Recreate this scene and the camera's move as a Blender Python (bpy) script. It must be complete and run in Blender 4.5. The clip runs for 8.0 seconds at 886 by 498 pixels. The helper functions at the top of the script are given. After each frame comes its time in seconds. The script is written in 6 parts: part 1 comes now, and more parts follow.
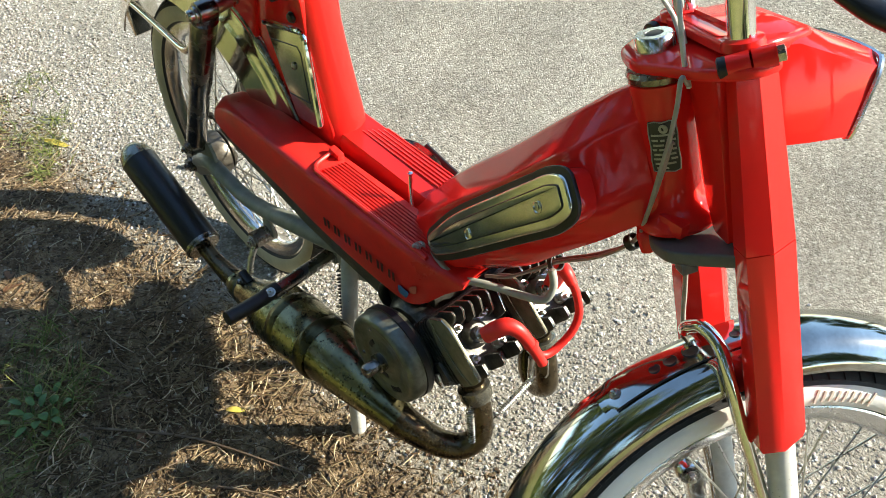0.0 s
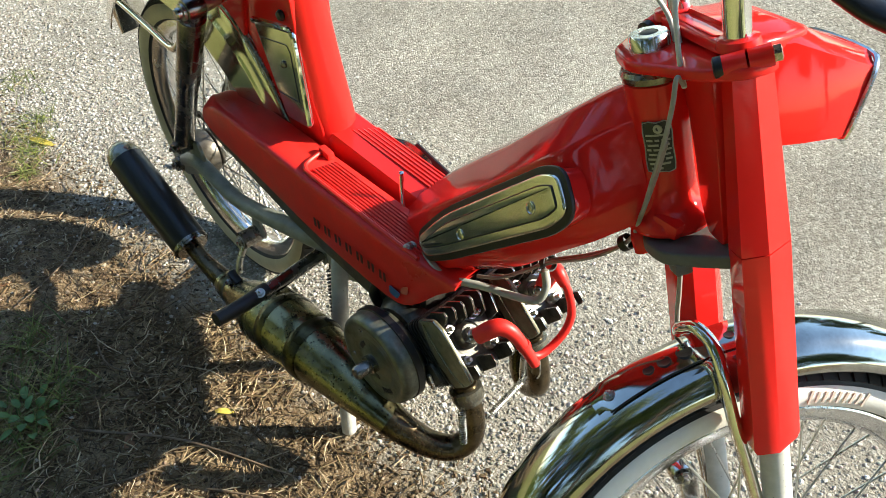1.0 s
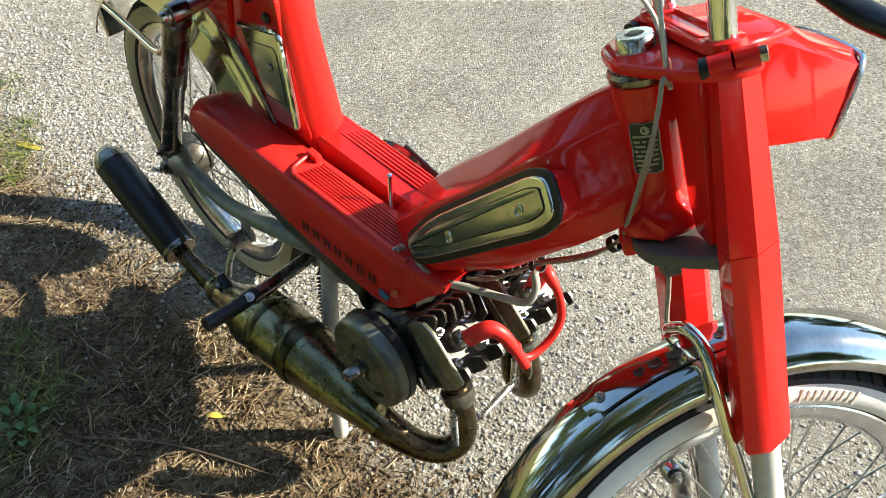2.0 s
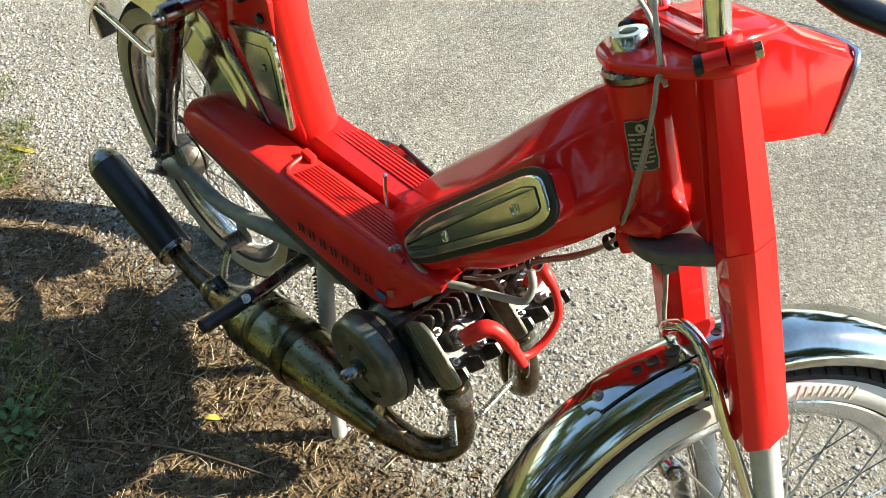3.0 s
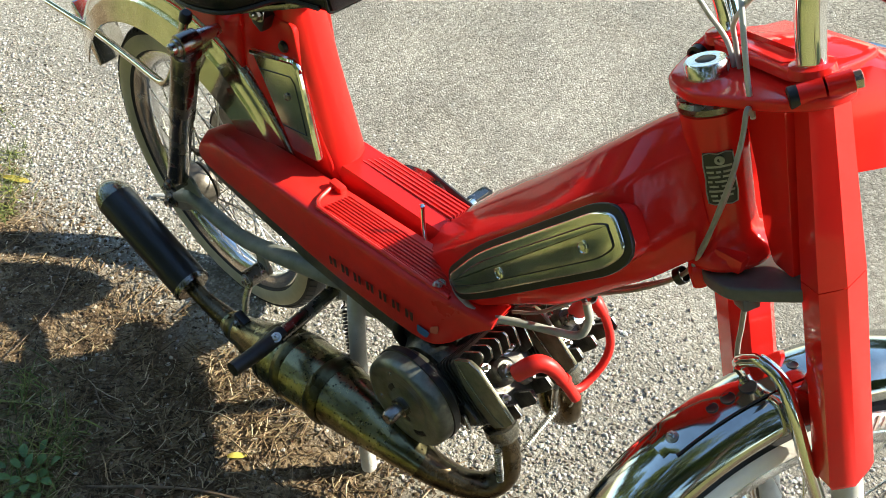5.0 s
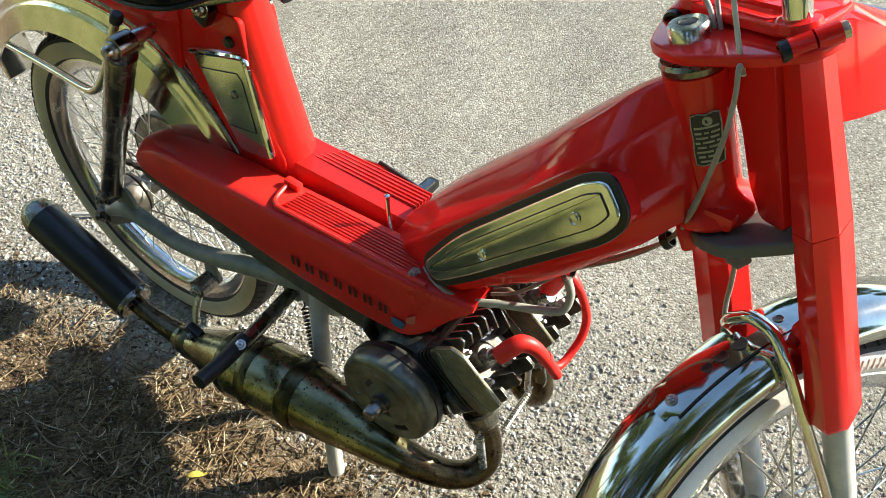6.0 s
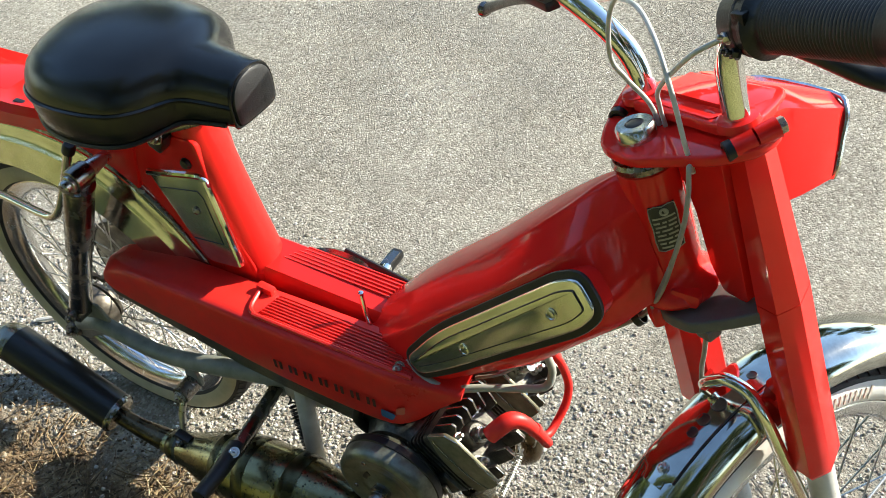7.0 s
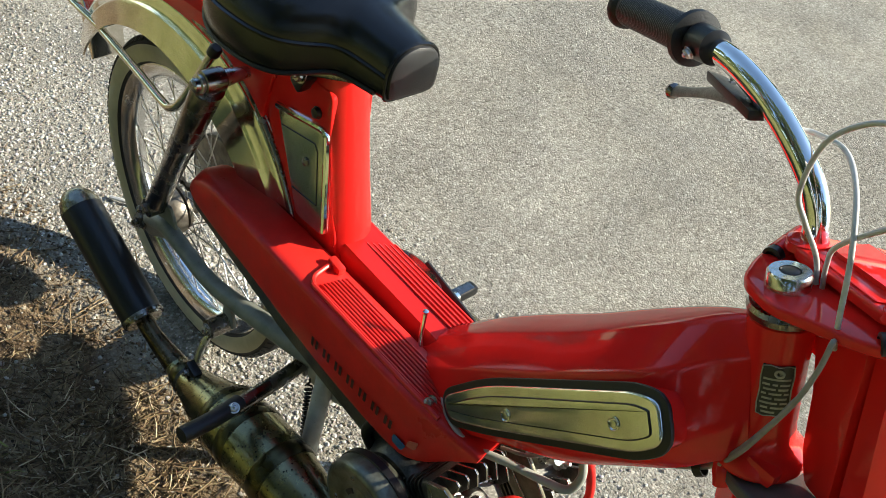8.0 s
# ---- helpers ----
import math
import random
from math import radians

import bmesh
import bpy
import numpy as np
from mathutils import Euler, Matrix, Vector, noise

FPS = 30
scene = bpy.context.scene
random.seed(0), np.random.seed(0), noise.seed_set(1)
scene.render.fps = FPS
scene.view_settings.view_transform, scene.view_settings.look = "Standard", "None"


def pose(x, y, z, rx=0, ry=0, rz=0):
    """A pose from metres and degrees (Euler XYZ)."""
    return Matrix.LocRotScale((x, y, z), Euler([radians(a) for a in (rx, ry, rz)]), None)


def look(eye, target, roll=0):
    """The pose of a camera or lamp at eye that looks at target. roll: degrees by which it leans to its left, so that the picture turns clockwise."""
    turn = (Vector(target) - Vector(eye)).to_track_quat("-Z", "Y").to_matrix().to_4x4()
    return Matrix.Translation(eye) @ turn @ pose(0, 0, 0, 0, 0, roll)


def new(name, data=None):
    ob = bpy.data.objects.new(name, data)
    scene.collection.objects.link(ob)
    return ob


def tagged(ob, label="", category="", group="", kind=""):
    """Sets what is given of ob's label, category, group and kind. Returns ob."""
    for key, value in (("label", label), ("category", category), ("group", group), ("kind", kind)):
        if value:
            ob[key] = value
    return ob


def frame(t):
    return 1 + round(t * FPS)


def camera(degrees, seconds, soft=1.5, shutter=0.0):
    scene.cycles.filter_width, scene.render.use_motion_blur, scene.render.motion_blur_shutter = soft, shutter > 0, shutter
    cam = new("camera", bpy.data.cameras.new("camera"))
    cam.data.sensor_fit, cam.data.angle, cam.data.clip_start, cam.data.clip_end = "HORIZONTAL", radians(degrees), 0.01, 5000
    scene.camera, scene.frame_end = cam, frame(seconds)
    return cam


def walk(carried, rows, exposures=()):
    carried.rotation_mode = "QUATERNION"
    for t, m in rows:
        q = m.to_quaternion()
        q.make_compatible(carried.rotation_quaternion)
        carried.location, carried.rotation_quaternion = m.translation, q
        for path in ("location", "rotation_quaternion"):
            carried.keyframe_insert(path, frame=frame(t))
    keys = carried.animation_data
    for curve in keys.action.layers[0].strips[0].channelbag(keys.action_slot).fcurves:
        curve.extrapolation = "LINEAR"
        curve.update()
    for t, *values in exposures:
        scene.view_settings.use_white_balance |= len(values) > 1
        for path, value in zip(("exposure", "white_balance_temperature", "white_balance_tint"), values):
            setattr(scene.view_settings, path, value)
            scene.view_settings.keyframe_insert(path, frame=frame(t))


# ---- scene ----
cam = camera(53.0, 8.0, soft=0.65)
PATH = [
    (0.0, 1.2534, -0.5789, 1.2536, 46.543, 1.042, 48.847),
    (0.5, 1.24, -0.5757, 1.253, 46.367, 0.835, 48.468),
    (1.0, 1.2441, -0.5765, 1.25, 46.387, 0.593, 48.213),
    (1.5, 1.2433, -0.5727, 1.252, 46.303, 0.622, 47.815),
    (3.0, 1.2397, -0.5671, 1.2515, 46.069, 1.049, 46.768),
    (3.5, 1.2394, -0.569, 1.2528, 46.079, 1.139, 46.729),
    (4.0, 1.2338, -0.5708, 1.2544, 45.911, 1.169, 46.847),
    (4.5, 1.2134, -0.5751, 1.2516, 46.005, 1.244, 46.798),
    (4.7, 1.183, -0.5693, 1.2541, 46.007, 1.652, 46.244),
    (5.8, 1.0847, -0.6412, 1.2316, 46.128, 0.061, 37.161),
    (6.0, 1.0796, -0.6383, 1.2296, 46.052, 0.411, 36.279),
    (6.5, 1.0865, -0.6377, 1.2515, 45.88, 0.205, 35.858),
    (6.7, 1.0797, -0.6445, 1.2722, 45.897, 0.97, 34.876),
    (7.0, 1.0402, -0.6116, 1.3177, 46.369, 3.86, 28.9),
    (7.2, 0.9866, -0.5802, 1.3327, 47.808, 2.633, 27.656),
    (7.4, 0.944, -0.5632, 1.3452, 47.894, -0.587, 30.434),
    (7.5, 0.9319, -0.5624, 1.335, 48.506, -4.05, 33.538),
    (7.8, 0.9592, -0.5617, 1.3028, 48.02, -10.366, 43.345),
    (8.0, 0.9887, -0.5914, 1.2722, 47.445, -11.383, 48.626),
]
ROWS = [(t, pose(*p)) for t, *p in PATH]
walk(cam, ROWS, exposures=[(0.0, 1.33, 6650, 4), (6.6, 1.33, 6600, 4), (7.0, 1.28, 6550, 5), (7.5, 1.17, 6550, 7), (8.0, 1.05, 6600, 5)])

# ---- light ----
SUN_AZ, SUN_EL = 50.0, 28.5
world = bpy.data.worlds.new("world")
scene.world = world
world.use_nodes = True
wn = world.node_tree.nodes
sky = wn.new("ShaderNodeTexSky")
sky.sky_type = "NISHITA"
sky.sun_disc = False
sky.sun_elevation = radians(SUN_EL)
sky.sun_rotation = radians(90 - SUN_AZ)
wn["Background"].inputs["Strength"].default_value = 0.158
sky.dust_density, sky.ozone_density = 0.2, 2.0
world.node_tree.links.new(sky.outputs["Color"], wn["Background"].inputs["Color"])
sun_way = Vector((math.cos(radians(SUN_EL)) * math.cos(radians(SUN_AZ)), math.cos(radians(SUN_EL)) * math.sin(radians(SUN_AZ)), math.sin(radians(SUN_EL))))
sun = new("sun", bpy.data.lights.new("sun", "SUN"))
sun.data.energy = 5.0
sun.data.angle = radians(0.55)
sun.data.color = (1.0, 0.91, 0.765)
sun.matrix_world = look(sun_way * 20, (0, 0, 0))


# ---- materials ----
def material(name, colour, rough=0.5, metal=0.0, coat=0.0, vary=0.0, scale=30.0, bump=0.0, bump_scale=200.0, second=None, spots=0.0, rough_vary=0.0, sheen=0.0, ior=1.5):
    """A principled material with variation at two scales and fine relief."""
    m = bpy.data.materials.new(name)
    m.use_nodes = True
    n, l = m.node_tree.nodes, m.node_tree.links
    b = n["Principled BSDF"]
    b.inputs["Roughness"].default_value = rough
    b.inputs["Metallic"].default_value = metal
    b.inputs["Coat Weight"].default_value = coat
    b.inputs["Coat Roughness"].default_value = 0.03
    b.inputs["IOR"].default_value = ior
    co = n.new("ShaderNodeTexCoord")
    big = n.new("ShaderNodeTexNoise")
    big.inputs["Scale"].default_value = scale
    big.inputs["Detail"].default_value = 6
    big.inputs["Roughness"].default_value = 0.65
    l.new(co.outputs["Object"], big.inputs["Vector"])
    small = n.new("ShaderNodeTexNoise")
    small.inputs["Scale"].default_value = bump_scale
    small.inputs["Detail"].default_value = 4
    l.new(co.outputs["Object"], small.inputs["Vector"])
    dark = tuple(c * (1 - vary) for c in colour)
    other = second if second else tuple(min(1, c * (1 + 0.5 * vary)) for c in colour)
    ramp = n.new("ShaderNodeValToRGB")
    ramp.color_ramp.elements[0].position, ramp.color_ramp.elements[1].position = 0.32, 0.68
    ramp.color_ramp.elements[0].color = (*dark, 1)
    ramp.color_ramp.elements[1].color = (*other, 1)
    l.new(big.outputs["Fac"], ramp.inputs["Fac"])
    colour_out = ramp.outputs["Color"]
    if spots:
        sp = n.new("ShaderNodeTexVoronoi")
        sp.inputs["Scale"].default_value = 160
        l.new(co.outputs["Object"], sp.inputs["Vector"])
        near = n.new("ShaderNodeMath")
        near.operation = "LESS_THAN"
        near.inputs[1].default_value = spots
        l.new(sp.outputs["Distance"], near.inputs[0])
        pick = n.new("ShaderNodeMath")
        pick.operation = "MULTIPLY"
        l.new(near.outputs[0], pick.inputs[0])
        gate = n.new("ShaderNodeMath")
        gate.operation = "GREATER_THAN"
        gate.inputs[1].default_value = 0.43
        l.new(big.outputs["Fac"], gate.inputs[0])
        l.new(gate.outputs[0], pick.inputs[1])
        mix = n.new("ShaderNodeMix")
        mix.data_type = "RGBA"
        l.new(pick.outputs[0], mix.inputs["Factor"])
        l.new(colour_out, mix.inputs["A"])
        mix.inputs["B"].default_value = (0.015, 0.013, 0.01, 1)
        colour_out = mix.outputs["Result"]
    l.new(colour_out, b.inputs["Base Color"])
    if rough_vary:
        mr = n.new("ShaderNodeMapRange")
        mr.inputs["From Min"].default_value, mr.inputs["From Max"].default_value = 0.3, 0.7
        mr.inputs["To Min"].default_value, mr.inputs["To Max"].default_value = max(0.02, rough - rough_vary), rough + rough_vary
        l.new(big.outputs["Fac"], mr.inputs["Value"])
        l.new(mr.outputs["Result"], b.inputs["Roughness"])
    if bump:
        bp = n.new("ShaderNodeBump")
        bp.inputs["Strength"].default_value = bump
        bp.inputs["Distance"].default_value = 0.002
        l.new(small.outputs["Fac"], bp.inputs["Height"])
        l.new(bp.outputs["Normal"], b.inputs["Normal"])
    return m


RED = material("red_paint", (0.74, 0.019, 0.016), 0.065, ior=1.38, coat=0.0, vary=0.08, scale=6, bump=0.01, bump_scale=45, rough_vary=0.04)
RED_DULL = material("red_plastic", (0.72, 0.024, 0.019), 0.34, ior=1.4, coat=0.0, vary=0.24, scale=11, bump=0.04, bump_scale=260, rough_vary=0.08)
CHROME = material("chrome", (0.80, 0.79, 0.76), 0.035, metal=1, vary=0.1, scale=18, bump=0.012, bump_scale=25, rough_vary=0.02)
CHROME_WORN = material("worn_chrome", (0.72, 0.70, 0.61), 0.14, metal=1, vary=0.25, scale=22, bump=0.04, bump_scale=40, rough_vary=0.05, second=(0.82, 0.80, 0.75))
GUARD = material("dulled_chrome", (0.46, 0.455, 0.42), 0.085, metal=1, vary=0.35, scale=14, bump=0.02, bump_scale=30, rough_vary=0.04, second=(0.56, 0.56, 0.52))
STEEL = material("dark_steel", (0.28, 0.26, 0.24), 0.24, metal=1, vary=0.4, scale=40, bump=0.05, rough_vary=0.1)
ZINC = material("zinc", (0.55, 0.54, 0.52), 0.3, metal=1, vary=0.25, scale=60, bump=0.05, rough_vary=0.1)
ALLOY = material("polished_alloy", (0.72, 0.72, 0.72), 0.2, metal=1, vary=0.25, scale=25, bump=0.08, bump_scale=90, rough_vary=0.1)
CAST = material("dirty_cast_alloy", (0.065, 0.063, 0.057), 0.38, metal=0.7, vary=0.5, scale=55, bump=0.25, bump_scale=420, second=(0.15, 0.145, 0.13))
CAST_LIGHT = material("cast_alloy_face", (0.27, 0.26, 0.215), 0.26, metal=0.85, vary=0.4, scale=45, bump=0.15, bump_scale=350)
FLYWHEEL = material("grey_painted_alloy", (0.13, 0.135, 0.10), 0.34, metal=0.6, vary=0.5, scale=30, bump=0.15, bump_scale=260, second=(0.24, 0.245, 0.19), spots=0.06)
EXHAUST = material("oiled_raw_steel", (0.20, 0.18, 0.085), 0.24, metal=1, vary=0.55, scale=14, bump=0.05, bump_scale=90, second=(0.36, 0.33, 0.19), spots=0.22, rough_vary=0.1)
WELD = material("sooty_weld_band", (0.045, 0.040, 0.024), 0.28, metal=1.0, vary=0.6, scale=24, bump=0.12, bump_scale=200, second=(0.13, 0.115, 0.06), spots=0.08, rough_vary=0.08)
HEAD_FACE = material("oily_head_face", (0.17, 0.165, 0.10), 0.34, metal=0.35, vary=0.45, scale=45, bump=0.12, bump_scale=300, second=(0.27, 0.26, 0.18))
BURNT = material("brown_burnt_pipe", (0.055, 0.04, 0.022), 0.26, metal=0.95, vary=0.55, scale=22, bump=0.08, second=(0.17, 0.13, 0.08), rough_vary=0.1)
BLACK = material("satin_black", (0.009, 0.009, 0.0105), 0.36, vary=0.3, scale=30, bump=0.06, bump_scale=500, rough_vary=0.08)
BLACK_MATT = material("black_rubber", (0.007, 0.007, 0.0075), 0.45, vary=0.3, scale=40, bump=0.2, bump_scale=600)
TYRE = material("tyre_rubber", (0.022, 0.022, 0.023), 0.7, vary=0.35, scale=35, bump=0.25, bump_scale=500)
CREAM = material("cream_sidewall", (0.50, 0.47, 0.32), 0.62, vary=0.22, scale=12, bump=0.12, bump_scale=300)
WHITE = material("white_sidewall", (0.72, 0.71, 0.68), 0.6, vary=0.08, scale=14, bump=0.1, bump_scale=300)
EMBOSS = material("sidewall_letter_edge", (0.55, 0.48, 0.42), 0.6, vary=0.2, scale=50)
SEAT = material("black_vinyl", (0.004, 0.0043, 0.005), 0.17, coat=0.0, vary=0.25, scale=16, bump=0.12, bump_scale=900, rough_vary=0.08)
SEAT_GREY = material("worn_vinyl_face", (0.02, 0.021, 0.023), 0.4, vary=0.35, scale=40, bump=0.25, bump_scale=700)
GREYGREEN = material("grey_green_paint", (0.20, 0.215, 0.185), 0.42, vary=0.25, scale=30, bump=0.06, second=(0.26, 0.27, 0.24), spots=0.06)
CHAIN_CASE = material("oily_dark_case", (0.05, 0.052, 0.042), 0.42, metal=0.2, vary=0.5, scale=28, bump=0.15, bump_scale=240, second=(0.11, 0.112, 0.092), spots=0.08)
GREY_CAST = material("grey_cast_yoke", (0.115, 0.115, 0.11), 0.5, metal=0.0, vary=0.25, scale=40, bump=0.1)
WHITE_PAINT = material("worn_white_paint", (0.58, 0.575, 0.54), 0.45, vary=0.25, scale=30, bump=0.06, spots=0.07)
CABLE = material("grey_cable", (0.30, 0.28, 0.24), 0.4, vary=0.2, scale=80)
CABLE_WHITE = material("pale_cable", (0.55, 0.54, 0.51), 0.35, vary=0.15, scale=80)
HOSE = material("milky_hose", (0.38, 0.40, 0.36), 0.3, vary=0.15, scale=60)
CAPRED = material("red_silicone", (0.72, 0.022, 0.018), 0.45, vary=0.12, scale=50)
ORANGE = material("orange_button", (0.75, 0.16, 0.02), 0.4)
PLATE_BLACK = material("black_plate", (0.02, 0.02, 0.02), 0.35, vary=0.2, scale=60)
PLATE_SILVER = material("plate_silver", (0.36, 0.36, 0.32), 0.4, metal=0.5, vary=0.3, scale=150)
DECAL = material("dark_decal", (0.05, 0.012, 0.01), 0.45, vary=0.2, scale=40)
DECAL_BLUE = material("blue_decal", (0.03, 0.12, 0.28), 0.45)
DECAL_PALE = material("pale_decal", (0.5, 0.12, 0.08), 0.45)
LENS = material("lamp_lens", (0.75, 0.78, 0.8), 0.08, metal=0.6, coat=1)
GREASE = material("greasy_chain", (0.05, 0.042, 0.034), 0.5, metal=0.6, vary=0.5, scale=120, bump=0.4, bump_scale=300)
RUST = material("brown_hub_alloy", (0.12, 0.10, 0.08), 0.42, metal=0.8, vary=0.45, scale=40, bump=0.15, second=(0.26, 0.235, 0.20))


# ---- mesh helpers ----
def mesh_of(bm, name, material_, angle=40):
    me = bpy.data.meshes.new(name)
    bmesh.ops.recalc_face_normals(bm, faces=bm.faces[:])
    for f in bm.faces:
        f.smooth = True
    bm.to_mesh(me)
    bm.free()
    me.set_sharp_from_angle(angle=radians(angle))
    me.materials.append(material_)
    return me


def part(name, bm, material_, parent, label="", m=None, angle=40):
    ob = new(name, mesh_of(bm, name, material_, angle))
    ob.parent = parent
    if m is not None:
        ob.matrix_basis = m
    return tagged(ob, label) if label else ob


def spline(points, steps=6, closed=False):
    """A smooth line through the points."""
    p = [Vector(q) for q in points]
    k = len(p)
    if steps < 2 or k < 3:
        return p
    out = []
    for i in range(k if closed else k - 1):
        a = p[(i - 1) % k] if closed or i else p[0] * 2 - p[1]
        b, c = p[i], p[(i + 1) % k]
        d = p[(i + 2) % k] if closed or i + 2 < k else p[k - 1] * 2 - p[k - 2]
        for s in range(steps):
            t = s / steps
            out.append(0.5 * ((2 * b) + (c - a) * t + (2 * a - 5 * b + 4 * c - d) * t * t + (3 * b - a - 3 * c + d) * t ** 3))
    if not closed:
        out.append(p[-1])
    return out


def loft(rings, caps=True, closed=False, bm=None):
    bm = bm or bmesh.new()
    rows = [[bm.verts.new(v) for v in r] for r in rings]
    k = len(rows[0])
    span = len(rows) if closed else len(rows) - 1
    for i in range(span):
        a, b = rows[i], rows[(i + 1) % len(rows)]
        for j in range(k):
            bm.faces.new((a[j], a[(j + 1) % k], b[(j + 1) % k], b[j]))
    if caps and not closed:
        bm.faces.new(rows[0][::-1])
        bm.faces.new(rows[-1])
    return bm


def tube(points, radius, segs=10, steps=6, closed=False, bm=None, flat=1.0):
    """A tube along a smooth line; radius: one number or one for each given point."""
    line = spline(points, steps, closed)
    k = len(points)
    radii = [radius] * len(line) if not isinstance(radius, (list, tuple)) else [
        np.interp(i / max(1, (len(line) - (0 if closed else 1))) * (k if closed else k - 1), range(k), radius) for i in range(len(line))]
    rings = []
    ref = None
    for i, p in enumerate(line):
        if closed:
            way = line[(i + 1) % len(line)] - line[i - 1]
        else:
            way = line[min(i + 1, len(line) - 1)] - line[max(i - 1, 0)]
        way.normalize()
        if ref is None:
            ref = way.orthogonal().normalized()
        ref = (ref - way * ref.dot(way)).normalized()
        side = way.cross(ref)
        rings.append([p + (ref * math.cos(2 * math.pi * j / segs) + side * flat * math.sin(2 * math.pi * j / segs)) * radii[i] for j in range(segs)])
    return loft(rings, True, closed, bm)


def lathe(profile, centre, axis, segs=32, bm=None, closed=False, caps=True, start=0.0):
    """Turns (radius, height) pairs about an axis through centre."""
    axis = Vector(axis).normalized()
    u = axis.orthogonal().normalized()
    if abs(axis.y) > 0.9:
        u = Vector((1, 0, 0))
    v = axis.cross(u)
    c = Vector(centre)
    rings = [[c + axis * h + (u * math.cos(start + 2 * math.pi * j / segs) + v * math.sin(start + 2 * math.pi * j / segs)) * max(r, 0.0004) for j in range(segs)] for r, h in profile]
    return loft(rings, caps and not closed, closed, bm)


def bevel(bm, width, segs=2, angle=30):
    edges = [e for e in bm.edges if len(e.link_faces) == 2 and e.calc_face_angle(0) > radians(angle)]
    bmesh.ops.bevel(bm, geom=edges, offset=width, segments=segs, affect="EDGES", profile=0.6, clamp_overlap=True)
    return bm


def prism(outline, way, depth, edge=0.0, segs=2):
    """A plate: the outline, given in 3D, pushed along way by depth, with rounded edges."""
    w = Vector(way).normalized() * depth
    pts = [Vector(p) for p in outline]
    bm = loft([pts, [p + w for p in pts]])
    bmesh.ops.recalc_face_normals(bm, faces=bm.faces[:])
    return bevel(bm, edge, segs) if edge else bm


def flat(pairs, y):
    return [(x, y, z) for x, z in pairs]


def rounded(pairs, radius, steps=5):
    """A polygon of 2D corners with rounded corners."""
    out = []
    k = len(pairs)
    rs = radius if isinstance(radius, (list, tuple)) else [radius] * k
    for i in range(k):
        p, a, b = Vector(pairs[i]), Vector(pairs[i - 1]), Vector(pairs[(i + 1) % k])
        r = rs[i]
        da, db = (a - p), (b - p)
        r = min(r, da.length * 0.45, db.length * 0.45)
        s, e = p + da.normalized() * r, p + db.normalized() * r
        for j in range(steps + 1):
            t = j / steps
            out.append(tuple(s * (1 - t) ** 2 + p * 2 * t * (1 - t) + e * t * t))
    return out


def grown(pairs, by):
    """The outline moved outwards by a distance."""
    k = len(pairs)
    area = sum(pairs[i][0] * pairs[(i + 1) % k][1] - pairs[(i + 1) % k][0] * pairs[i][1] for i in range(k))
    sgn = 1 if area > 0 else -1
    out = []
    for i in range(k):
        a, b = Vector(pairs[i - 1]), Vector(pairs[(i + 1) % k])
        d = (b - a).normalized()
        out.append((pairs[i][0] + d.y * by * sgn, pairs[i][1] - d.x * by * sgn))
    return out


def block(size, at=(0, 0, 0), edge=0.002, turn=None, segs=2):
    bm = bmesh.new()
    bmesh.ops.create_cube(bm, size=1)
    bmesh.ops.scale(bm, vec=size, verts=bm.verts)
    if edge:
        bevel(bm, edge, segs)
    if turn is not None:
        bmesh.ops.transform(bm, matrix=turn, verts=bm.verts)
    bmesh.ops.translate(bm, vec=at, verts=bm.verts)
    return bm


def bolt(at, axis, r=0.006, h=0.006, head=True):
    """A hexagon nut with a shank end."""
    a = Vector(axis).normalized()
    bm = lathe([(r * 1.3, 0), (r * 1.3, h * 0.15)], at, a, 16)
    lathe([(r, h * 0.15), (r, h * 0.85), (r * 0.85, h)], at, a, 6, bm)
    if head:
        lathe([(r * 0.45, h), (r * 0.45, h * 1.5), (r * 0.3, h * 1.6)], at, a, 10, bm)
    return bm


def spring(a, b, r, wire, turns, segs=6, per=10):
    a, b = Vector(a), Vector(b)
    w = (b - a)
    n = w.normalized()
    u = n.orthogonal().normalized()
    v = n.cross(u)
    k = turns * per
    pts = [a + w * (i / k) + (u * math.cos(2 * math.pi * i / per) + v * math.sin(2 * math.pi * i / per)) * r for i in range(k + 1)]
    pts = [a - n * r * 2.2, a - n * r] + pts + [b + n * r, b + n * r * 2.2]
    return tube(pts, wire, segs, 1)


# ---- the moped ----
moped = tagged(new("moped"), "red classic moped with chrome covers and whitewall tyres on its stand", "moped")

# steering: turned to the left; local x forward, y left, z up the steering axis
PSI, EPS = radians(62.1), radians(19.35)
FWD = Vector((math.cos(EPS) * math.cos(PSI), math.sin(PSI), math.sin(EPS) * math.cos(PSI)))
LEFT = Vector((-math.cos(EPS) * math.sin(PSI), math.cos(PSI), -math.sin(EPS) * math.sin(PSI)))
UP = Vector((-math.sin(EPS), 0, math.cos(EPS)))
STEER_AT = Vector((0.8736, -0.0096, 0.8642))
STEER = Matrix.Translation(STEER_AT) @ Matrix((FWD, LEFT, UP)).transposed().to_4x4()
STEM = Vector((0.8552, 0.0007, 0.8578))


